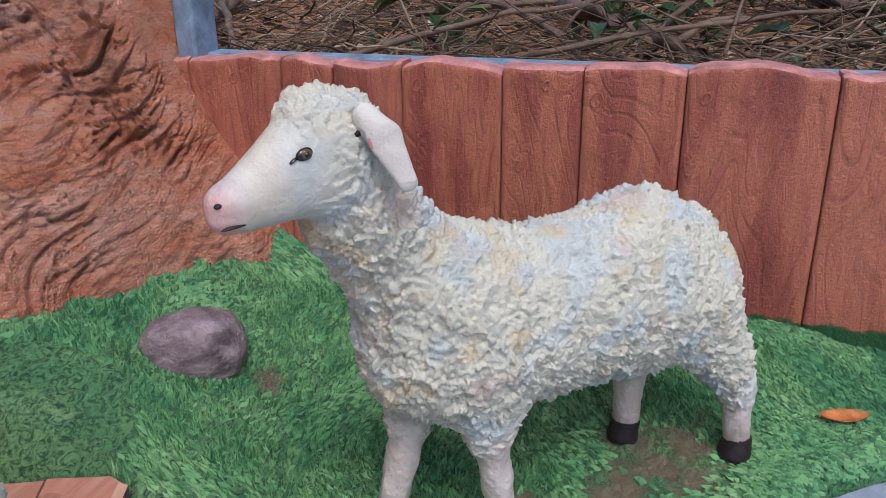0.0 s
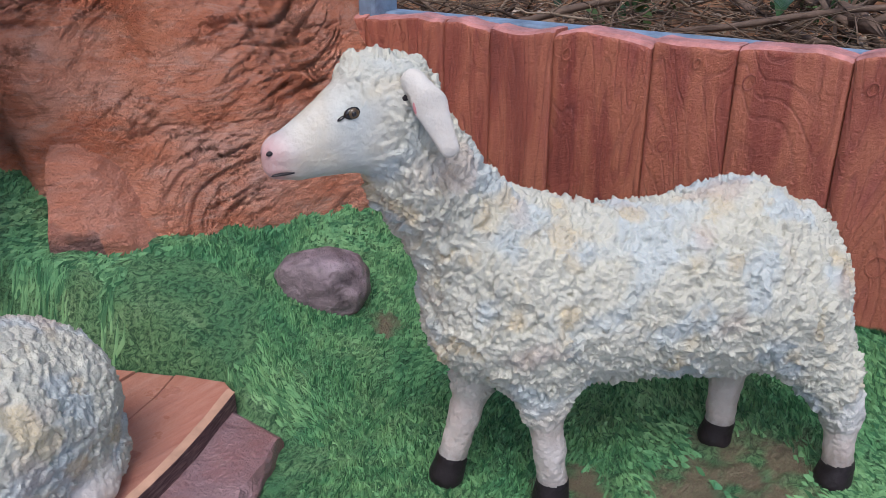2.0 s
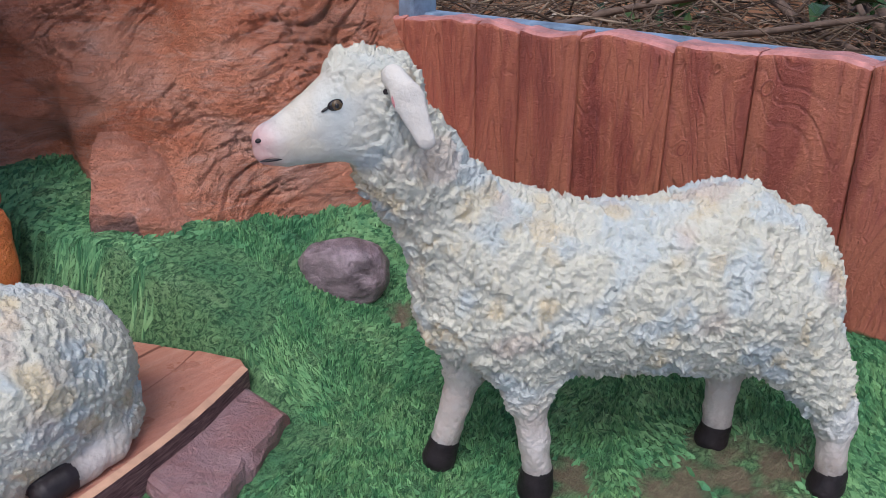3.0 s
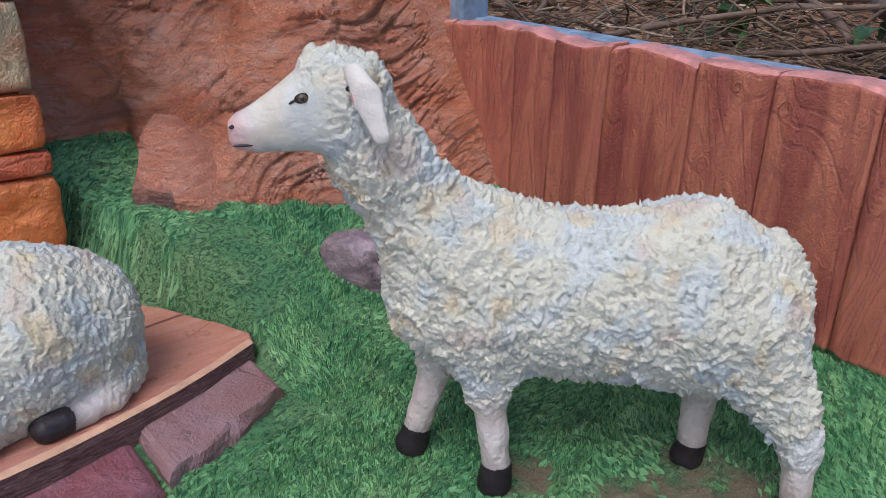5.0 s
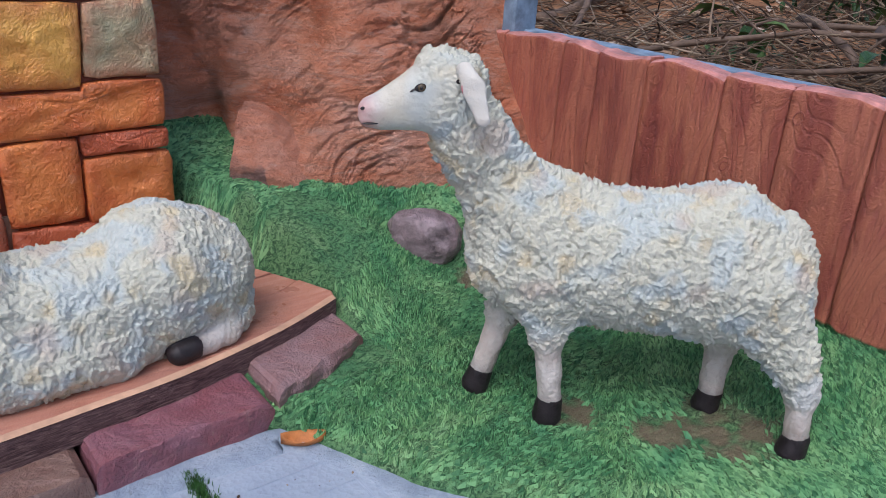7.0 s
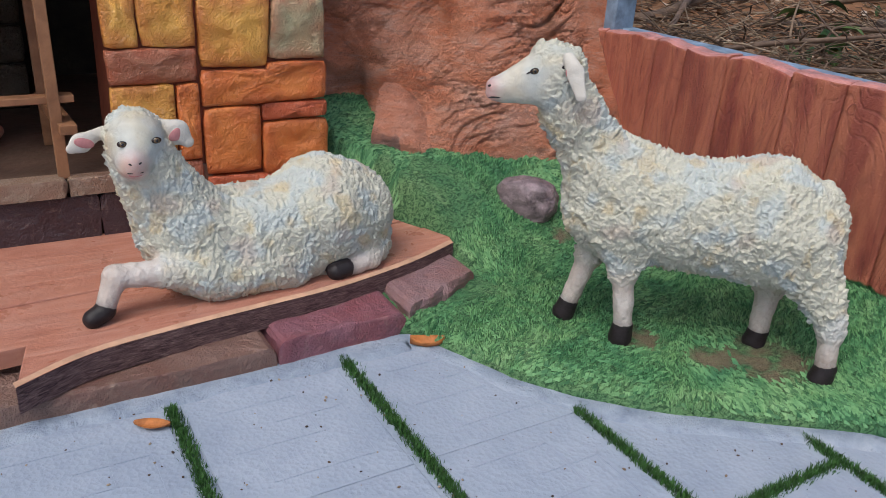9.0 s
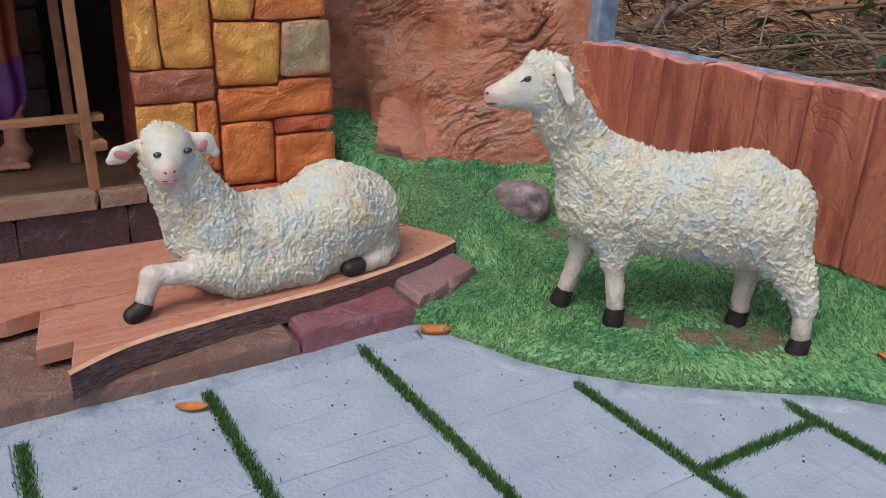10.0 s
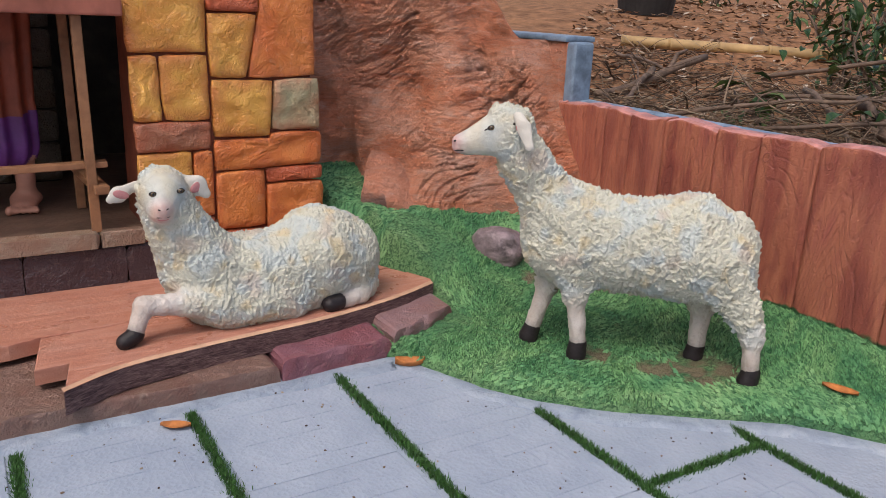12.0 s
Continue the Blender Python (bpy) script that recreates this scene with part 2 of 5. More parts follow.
def melt(limbs, h, blend):
    """Surface of the limbs' smooth union: vertices and quads."""
    lo = np.min([np.minimum(np.array(l[0]) - l[1], np.array(l[2]) - l[3]) for l in limbs], 0) - 0.06
    hi = np.max([np.maximum(np.array(l[0]) + l[1], np.array(l[2]) + l[3]) for l in limbs], 0) + 0.06
    n = np.ceil((hi - lo) / h).astype(int) + 1
    f = np.full(n, 0.5, np.float32)
    axes = [lo[i] + h * np.arange(n[i]) for i in range(3)]
    for l in limbs:
        k = l[6] if len(l) > 6 else blend
        m = 0.03 + k
        a = np.floor((np.minimum(np.array(l[0]) - l[1], np.array(l[2]) - l[3]) - m - lo) / h).astype(int).clip(0)
        b = np.minimum(n, np.ceil((np.maximum(np.array(l[0]) + l[1], np.array(l[2]) + l[3]) + m - lo) / h).astype(int) + 1)
        cut = tuple(slice(a[i], b[i]) for i in range(3))
        P = np.stack(np.meshgrid(*[axes[i][cut[i]] for i in range(3)], indexing="ij"), -1).astype(np.float32)
        d, g = limb_distance(P, l), f[cut]
        w = np.clip(k - np.abs(d - g), 0, None) / k
        f[cut] = np.minimum(d, g) - w * w * k * 0.25
    ins = f < 0
    corners = [(i, j, k) for i in (0, 1) for j in (0, 1) for k in (0, 1)]
    view = lambda A, c: A[c[0] : A.shape[0] - 1 + c[0], c[1] : A.shape[1] - 1 + c[1], c[2] : A.shape[2] - 1 + c[2]]
    count = sum(view(ins, c).astype(np.int8) for c in corners)
    I = np.argwhere((count > 0) & (count < 8))
    ids = np.full(n - 1, -1, np.int64)
    ids[tuple(I.T)] = np.arange(len(I))
    total, hits = np.zeros((len(I), 3)), np.zeros(len(I))
    for c in corners:
        for ax in range(3):
            if c[ax]:
                continue
            e = list(c)
            e[ax] = 1
            fa, fb = f[tuple((I + c).T)], f[tuple((I + e).T)]
            cross = (fa < 0) != (fb < 0)
            t = np.where(cross, fa / np.where(cross, fa - fb, 1), 0)
            p = np.array(c, float) + t[:, None] * (np.array(e) - c)
            total += np.where(cross[:, None], p, 0)
            hits += cross
    V = lo + h * (I + total / hits[:, None])
    F = []
    for ax in range(3):
        o1, o2 = (ax + 1) % 3, (ax + 2) % 3
        a = [slice(None)] * 3
        b = [slice(None)] * 3
        a[ax], b[ax] = slice(0, -1), slice(1, None)
        E = np.argwhere(ins[tuple(a)] != ins[tuple(b)])
        E = E[(E[:, o1] > 0) & (E[:, o2] > 0)]
        q = []
        for d1, d2 in ((1, 1), (0, 1), (0, 0), (1, 0)):
            c = E.copy()
            c[:, o1] -= d1
            c[:, o2] -= d2
            q.append(ids[tuple(c.T)])
        q = np.stack(q, 1)
        flip = ~ins[tuple(E.T)]
        q[flip] = q[flip][:, ::-1]
        F.append(q)
    F = np.concatenate(F)
    return V, F[(F >= 0).all(1)]


def scatter(ix, seed):
    """Repeatable random triples for lattice cells."""
    v = np.sin(ix @ np.array([127.1, 311.7, 74.7]) + seed)[:, None] * np.array([43758.5453, 22578.1459, 19642.3490])
    return v - np.floor(v)


def flakes(P, size, seed):
    """Knife-stroke relief: each cell is a small tilted plate."""
    Q = P / size
    c = np.floor(Q)
    best, value = np.full(len(P), 9.0), np.zeros(len(P))
    for i in (-1, 0, 1):
        for j in (-1, 0, 1):
            for k in (-1, 0, 1):
                cell = c + (i, j, k)
                site = cell + scatter(cell, seed)
                d = Q - site
                r = (d * d).sum(1)
                tilt = scatter(cell, seed + 5.0) * 2 - 1 + np.array([0.15, 0, 0.75])
                h = 0.55 * scatter(cell, seed + 9.0)[:, 0] + (d * tilt).sum(1) * 0.75
                closer = r < best
                best, value = np.where(closer, r, best), np.where(closer, h, value)
    return value


def smooth_noise(P, scale, seed):
    """Smooth noise of about -1 to 1 for many points at once."""
    Q = np.asarray(P) * scale * 0.8 + seed * 3.7
    c = np.floor(Q)
    f = Q - c
    w = f * f * f * (f * (f * 6 - 15) + 10)
    total = np.zeros(len(Q))
    for i in (0, 1):
        for j in (0, 1):
            for k in (0, 1):
                g = scatter(c + (i, j, k), seed) * 2 - 1
                v = (g * (f - (i, j, k))).sum(1)
                total += v * np.where(i, w[:, 0], 1 - w[:, 0]) * np.where(j, w[:, 1], 1 - w[:, 1]) * np.where(k, w[:, 2], 1 - w[:, 2])
    return total * 1.5


CREAM, COAT_BLUE, COAT_OCHRE, COAT_ROSE = np.array([0.54, 0.53, 0.435]), np.array([0.42, 0.52, 0.58]), np.array([0.56, 0.43, 0.22]), np.array([0.47, 0.37, 0.31])


def ball(centre, radii, turn, nu=18, nv=10):
    m = Matrix.LocRotScale(centre, Euler([radians(a) for a in turn]), radii)
    vs = [m @ Vector((math.sin(math.pi * j / nv) * math.cos(2 * math.pi * i / nu), math.sin(math.pi * j / nv) * math.sin(2 * math.pi * i / nu), math.cos(math.pi * j / nv))) for j in range(nv + 1) for i in range(nu)]
    fs = [(j * nu + i, (j + 1) * nu + i, (j + 1) * nu + (i + 1) % nu, j * nu + (i + 1) % nu) for j in range(nv) for i in range(nu)]
    return np.array([v[:] for v in vs]), np.array(fs)


def statue_sheep(name, limbs, extras, relief, h=0.004, blue=(0, 0, 9, 1)):
    """limbs: (a, ra, b, rb, wide, class, blend). Classes: wool, face, nose, leg, hoof, ear."""
    V, F = melt(limbs, h, 0.05)
    D = np.stack([limb_distance(V, l) for l in limbs], 1)
    W = np.exp(-(D - D.min(1, keepdims=True)) / 0.007)
    W /= W.sum(1, keepdims=True)
    of = lambda c: W[:, [i for i, l in enumerate(limbs) if l[5] == c]].sum(1)
    wool, face, nose, leg, hoof, ear = (of(c) for c in ("wool", "face", "nose", "leg", "hoof", "ear"))
    me = mesh_of(name, V, F)
    N = np.empty(len(V) * 3, np.float32)
    me.vertex_normals.foreach_get("vector", N)
    N = N.reshape(-1, 3)
    warp = np.stack([smooth_noise(V, 26, k) for k in (21.0, 33.0, 47.0)], 1) * 0.018
    U = V + warp
    push = wool * (1.08 * relief * (flakes(U * (1.2, 1, 0.68), 0.020, 1.0) - 0.25) + 0.55 * relief * (flakes((V + warp * 0.6) * (1.2, 1, 0.8), 0.0095, 3.0) - 0.25) + 0.007 * smooth_noise(V, 9, 2.0))
    push += (1 - wool) * 0.0012 * smooth_noise(V, 40, 7.0) + leg * (0.0030 * smooth_noise(V * (1, 1, 0.5), 45, 4.0) + 0.0016 * smooth_noise(V, 120, 6.0))
    V = V + N * push[:, None]
    n1, n2, n3 = (smooth_noise(V, s, k) for s, k in ((16, 1), (22, 5), (14, 11)))
    near_blue = np.exp(-((V - np.array(blue[:3])) ** 2).sum(1) / blue[3] ** 2)
    tone = CREAM + (COAT_BLUE - CREAM) * np.clip(n1 * 1.7 - 0.15 + 0.45 * near_blue, 0, 0.5)[:, None]
    tone = tone + (COAT_OCHRE - tone) * np.clip(n2 * 2.0 - 0.45, 0, 0.6)[:, None]
    tone = tone + (COAT_ROSE - tone) * np.clip(n3 * 2.0 - 0.5, 0, 0.6)[:, None]
    C = wool[:, None] * tone + face[:, None] * (np.array((0.52, 0.52, 0.465)) + np.clip(n1, -0.4, 0.4)[:, None] * np.array([-0.10, 0.0, 0.09]) + np.clip(n2 * 1.5, 0, 0.5)[:, None] * np.array([0.02, -0.04, -0.12])) + nose[:, None] * (0.56, 0.27, 0.26) + leg[:, None] * ((0.53, 0.46, 0.415) + np.clip(n1 * 0.6, -0.3, 0.3)[:, None] * np.array([0.15, 0.18, 0.19])) + hoof[:, None] * (0.016, 0.012, 0.014) + ear[:, None] * (0.57, 0.53, 0.47)
    C = C * (1 + 0.10 * smooth_noise(V, 60, 17.0))[:, None]
    kind = np.where(hoof[F].mean(1) > 0.5, 2, np.where(wool[F].mean(1) > 0.5, 0, 1))
    bpy.data.meshes.remove(me)
    for centre, radii, turn, slot in extras:
        bv, bf = ball(centre, radii, turn)
        F = np.concatenate([F, bf + len(V)])
        V = np.concatenate([V, bv])
        C = np.concatenate([C, np.full((len(bv), 3), 0.4)])
        kind = np.concatenate([kind, np.full(len(bf), slot)])
    me = mesh_of(name, V, F)
    col = me.color_attributes.new("paint", "FLOAT_COLOR", "POINT")
    col.data.foreach_set("color", np.concatenate([C, np.ones((len(C), 1))], 1).astype(np.float32).ravel())
    me.polygons.foreach_set("material_index", kind.astype(np.int32))
    for m in (WOOL, FACE, HOOF, EYE_DARK, IRIS, LINE, PINK):
        me.materials.append(m)
    return new(name, me)


# ---- ground ----
def ground_height(x, y):
    bank = step(1.99, 2.12, y) * 0.65 + max(0, y - 2.1) * 0.045 + 0.10 * max(0, min(4.0, -x - 1.6)) * step(2.1, 3.5, y) + (0.05 * fbm((x, y, 0), 1.3) if 2.0 < y < 12 else 0)
    far = -0.035 * (1 - step(1.99, 2.12, y)) + min(bank, 2.2 + 0.01 * y)
    return far


xs = np.unique(np.concatenate([np.linspace(-4, 5, 61), -4 - np.geomspace(0.3, 800, 16), 5 + np.geomspace(0.3, 800, 16)]))
ys = np.unique(np.concatenate([np.linspace(-3, 1.95, 14), np.linspace(1.97, 2.16, 8), np.linspace(2.25, 8, 40), 8 + np.geomspace(0.3, 800, 18), -3 - np.geomspace(0.3, 800, 14)]))
gv = [(x, y, ground_height(x, y)) for x in xs for y in ys]
gf = [(i * len(ys) + j, (i + 1) * len(ys) + j, (i + 1) * len(ys) + j + 1, i * len(ys) + j + 1) for i in range(len(xs) - 1) for j in range(len(ys) - 1)]
tagged(solid("ground", mesh_of("ground", gv, gf), EARTH), "red-brown earth bank strewn with dry litter", "ground", kind="structure")


# ---- green mound ----
def mound_edge(x):
    if x < -0.66:
        return 0.60
    pts = [(-0.66, 0.625), (-0.5, 0.70), (-0.33, 0.77), (-0.167, 0.88), (0.01, 1.07), (0.157, 1.286), (0.30, 1.49), (0.51, 1.655), (0.9, 1.80), (1.7, 1.90)]
    for (xa, ya), (xb, yb) in zip(pts, pts[1:]):
        if x <= xb:
            return ya + (yb - ya) * (x - xa) / (xb - xa)
    return 1.9


def mound_height(x, y):
    z = 0.056 + 0.30 * step(-0.74, -1.5, x) + 0.10 * step(-1.45, -1.8, x) + 0.115 * step(1.45, 1.98, y) * step(0.9, 0.1, x) * (0.25 + 0.75 * step(-1.2, -0.5, x))
    slab = min(0.69 + 0.66 * (x + 1.47), 0.968)
    if x < -0.7:
        z = min(z, 0.082 + max(0, y - slab) * 2.2)
    return z


BARE = [(-0.02, 1.46, 0.17), (-0.28, 1.2, 0.10), (-0.93, 1.42, 0.06), (-0.1, 1.33, 0.1)]


def mound_point(u, v):
    x = -2.35 + 4.0 * u
    e = mound_edge(x) + 0.008 * ripple((x, 0, 0), 9)
    y = e + (1.975 - e) * v
    d = (y - e) * 0.8
    lift = math.sqrt(min(1, d / 0.05)) if x > -0.75 else 1
    wx, wy = x + 0.10 * fbm((x, y, 0), 4, 2), y + 0.10 * fbm((x, y, 7), 4, 2)
    coarse = step(-0.95, -1.2, x)
    blades = abs(ripple((wx * 34 + wy * 16, wy * 14 - wx * 6, 0), 1.0)) * (1 - coarse) + abs(ripple((wx * 24 + wy * 10, wy * 9 - wx * 5, 2), 1.0)) * coarse
    flat = 1 - 0.85 * math.exp(-((x + 1.18) ** 2 + (y - 1.03) ** 2) / 0.020)
    wave = 0.010 * fbm((x, y, 0), 7, 3) + (0.016 + 0.012 * coarse) * (blades - 0.25) * flat + 0.004 * ripple((x, y, 0), 55)
    return (x, y, 0.004 + (mound_height(x, y) + wave) * lift - 0.004)


me = grid("green_mound", 560, 250, mound_point)
bare = me.color_attributes.new("bare", "FLOAT_COLOR", "POINT")
vals = []
for v in me.vertices:
    b = max(math.exp(-((v.co.x - x) ** 2 + (v.co.y - y) ** 2) / r**2) for x, y, r in BARE)
    b *= 0.75 + 0.6 * fbm((v.co.x, v.co.y, 0), 16, 3)
    vals += [b, b, b, 1]
bare.data.foreach_set("color", vals)
tagged(solid("green_mound", me, GREEN), "green painted cement lawn mound with brushed grass texture", "mound", kind="structure")

# brushed cement blades on the mound
def stroke_angle(x, y):
    return 2.3 + 2.2 * fbm((x, y, 0), 1.7, 2, 3.0) + 0.5 * ripple((x, y, 5), 9)


def cement_blades(n, seed):
    rng = random.Random(seed)
    vs, fs = [], []
    while len(fs) < n * 6:
        x = rng.uniform(-1.85, 0.75)
        e = mound_edge(x)
        y = rng.uniform(e + 0.015, 1.95)
        if x < -0.7 and y < min(0.735 + 0.66 * (x + 1.47), 0.99) or max(math.exp(-((x - bx) ** 2 + (y - by) ** 2) / r**2) for bx, by, r in BARE) > rng.uniform(0.3, 0.75):
            continue
        if math.exp(-((x + 1.18) ** 2 + (y - 1.03) ** 2) / 0.020) > 0.3:
            continue
        coarse = step(-0.95, -1.25, x)
        d = max(0.0, (y - e) * 0.8)
        z = (mound_height(x, y) + 0.010 * fbm((x, y, 0), 7, 3)) * (math.sqrt(min(1, d / 0.05)) if x > -0.75 else 1)
        a = stroke_angle(x, y) + rng.gauss(0, 0.38)
        l, w, h = rng.uniform(0.012, 0.034) * (1 + 0.25 * coarse), rng.uniform(0.0024, 0.0050), rng.uniform(0.003, 0.010)
        c, s = math.cos(a), math.sin(a)
        k = len(vs)
        dz = lambda px, py: mound_height(px, py) - mound_height(x, y)
        bend = rng.uniform(-0.25, 0.25) * l
        for t, q, up in ((-0.5, -0.6, -0.004), (-0.5, 0.6, -0.004), (0.0, -1, -0.004), (0.0, 1, -0.004), (0.5, 0, h * 0.9), (0.05, 0, h), (-0.45, 0, h * 0.2)):
            o = bend * (1 - 4 * t * t) + q * w
            px, py = x + c * t * l - s * o, y + s * t * l + c * o
            vs.append((px, py, z + up + dz(px, py)))
        fs += [(k, k + 2, k + 5, k + 6), (k + 1, k + 6, k + 5, k + 3), (k + 2, k + 4, k + 5), (k + 3, k + 5, k + 4), (k, k + 6, k + 1), (k + 2, k + 3, k + 4)]
    return mesh_of("cement_grass", vs, fs, False)


def blade_material():
    k = Nodes("green_dry_brushed_blades", 0.55, spec=0.35)
    r = k.t.nodes.new("ShaderNodeNewGeometry").outputs["Random Per Island"]
    patch = k.ramp(k.noise(4.2, 7, 0.7, 0.8), (0.3, (0.065, 0.21, 0.105)), (0.44, (0.14, 0.335, 0.145)), (0.57, (0.22, 0.42, 0.18)), (0.72, (0.33, 0.51, 0.25)))
    k.colour(k.mix(k.ramp(r, (0.0, 0.92), (0.3, 0.55), (0.65, 0.08), (1.0, 0.0)), patch, (0.02, 0.10, 0.04)))
    return k.bump(k.noise(200, 3), 0.002, 0.8).m


tagged(solid("cement_grass", cement_blades(34000, 5), blade_material()), "dry-brushed green cement grass blades on the mound", "grass", kind="stuff")

# ---- paving ----
STRIPS_Y = [-1.03, -0.555, -0.093, 0.385, 0.865, 1.31]
bed = solid("paving_bed", grid("paving_bed", 2, 2, lambda u, v: (-0.68 + 4.6 * u, -3.0 + 4.95 * v, -0.005)), TILE)
tagged(bed, "pale blue-grey cement paving bed with grass joints", "paving", kind="structure")

# ---- cement fillet along the kerb and the mound ----
def fillet_material():
    k = Nodes("blue_cement_fillet", 0.6, spec=0.35)
    base = k.ramp(k.noise(9, 6, 0.7, 0.6), (0.3, (0.20, 0.25, 0.33)), (0.55, (0.33, 0.38, 0.46)), (0.75, (0.44, 0.48, 0.53)))
    k.colour(k.mix(k.ramp(k.noise(42, 5, 0.7), (0.60, 0.0), (0.70, 0.6)), base, (0.13, 0.14, 0.16)))
    return k.bump(k.noise(26, 6, 0.7, 0.5), 0.012, 1.0).bump(k.noise(160, 3), 0.002, 0.8).m


def fillet_point(u, v):
    if u < 0.5:
        y = -1.7 + 2.32 * (u / 0.5)
        p, out = Vector((-0.665, y, 0)), Vector((1, 0, 0))
    else:
        x = -0.66 + 1.75 * ((u - 0.5) / 0.5)
        p, out = Vector((x, mound_edge(x) + 0.02, 0)), Vector((0.62, -0.78, 0))
    wide = 0.075 + 0.020 * ripple((p.x, p.y, 0), 7, 3.0) + 0.007 * ripple((p.x, p.y, 0), 28, 1.0)
    q = p + out * (wide * v)
    return (q.x, q.y, 0.0075 - 0.013 * v ** 6 + 0.0012 * ripple((q.x, q.y, 0), 30))


tagged(solid("cement_fillet", grid("cement_fillet", 260, 8, fillet_point), fillet_material()), "rough blue-grey cement fillet along kerb and mound", "paving", kind="structure")

# ---- fence wall ----
fence = new("wall_fence")
tagged(fence, "low cement wall sculpted as red-brown painted planks", "wall", kind="structure")
JOINTS = [-1.62, -1.45, -1.15, -0.99, -0.79, -0.515, -0.31, -0.067, 0.262, 0.50, 0.78, 1.02, 1.3, 1.6]


def fence_top(x):
    return 0.785 + 0.012 * ripple((x, 0, 0), 5.0) + 0.015 * step(-0.6, 0.2, x)


def plank_mesh(x0, x1, seed):
    nx, nz = 22, 30
    w = x1 - x0

    def at(u, v):
        e = 0.0022 / w
        v = 1 - (1 - v) ** 1.7
        u = 0.0 if u < 1e-6 else 1.0 if u > 1 - 1e-6 else e + (1 - 2 * e) * (u - 1 / nx) / (1 - 2 / nx)
        x = x0 + 0.0008 + (w - 0.0016) * u
        top = fence_top(x) + 0.010 * ripple((x, seed, 0), 13) - 0.004 * (1 - step(0, 0.05, min(u, 1 - u))) - 0.014 * math.sin(u * 2.2 + seed) ** 2
        z = 0.0 + top * v
        edge = min(u, 1 - u) * w
        y = 1.96 + 0.006 * (1 - step(0, 0.0023, edge)) + 0.016 * step(0.985, 1.0, v) ** 1.5 + 0.004 * ripple((x, 0, z), 4, seed)
        return (x, y, z)

    me = grid("plank", nx, nz, at)
    bm = bmesh.new()
    bm.from_mesh(me)
    bm.normal_update()
    geom = bmesh.ops.extrude_edge_only(bm, edges=[e for e in bm.edges if e.is_boundary])["geom"]
    for v in geom:
        if isinstance(v, bmesh.types.BMVert):
            v.co.y = 2.04
    bmesh.ops.recalc_face_normals(bm, faces=bm.faces[:])
    for f in bm.faces:
        f.smooth = len(f.verts) == 4 and abs(f.normal.y) > 0.5
        f.material_index = 1 if f.normal.z > 0.35 else 0
    bm.to_mesh(me)
    bm.free()
    me.materials.append(FENCE)
    me.materials.append(PINKTOP)
    return me


for k, (a, b) in enumerate(zip(JOINTS, JOINTS[1:])):
    part("plank", plank_mesh(a, b, k * 1.3), None, fence)
part("core", box(-1.62, 1.6, 2.041, 2.125, -0.05, 0.777, 0.014, 3), BLUE, fence, "blue-grey painted back of the wall")


def ring_mesh(r, thick):
    def at(u, v):
        a, b = 2 * math.pi * u, 2 * math.pi * v
        q = r * (1 + 0.15 * math.sin(2 * a)) + thick * math.cos(b)
        return (q * math.cos(a), thick * 0.6 * math.sin(b), q * math.sin(a) * 1.25)

    return grid("knot", 20, 6, at)


for x, z, r in [(-0.465, 0.522, 0.022), (-0.465, 0.522, 0.011), (-0.747, 0.722, 0.012), (-0.275, 0.705, 0.014), (-0.40, 0.735, 0.009), (-0.02, 0.72, 0.011), (-1.30, 0.72, 0.011), (0.06, 0.33, 0.02)]:
    knot = part("knot", ring_mesh(r, 0.0022), FENCE, fence)
    knot.location = (x, 1.959, z)


# ---- rock ----
ROCK_BASE = [(-1.84, 0.42, 0.44), (-1.80, 0.66, 0.44), (-1.74, 0.94, 0.42), (-1.54, 0.93, 0.34), (-1.44, 1.06, 0.34), (-1.34, 1.20, 0.33), (-1.27, 1.40, 0.29), (-1.19, 1.64, 0.23), (-1.13, 1.84, 0.18), (-1.13, 2.05, 0.17)]
ROCK_TOP = [(-1.93, 0.42, 0.8), (-1.95, 0.70, 0.8), (-1.95, 0.95, 0.8), (-1.91, 1.07, 0.8), (-1.82, 1.19, 0.8), (-1.74, 1.29, 0.8), (-1.54, 1.40, 0.8), (-1.52, 1.64, 0.8), (-1.50, 1.86, 0.8), (-1.53, 2.05, 0.8)]


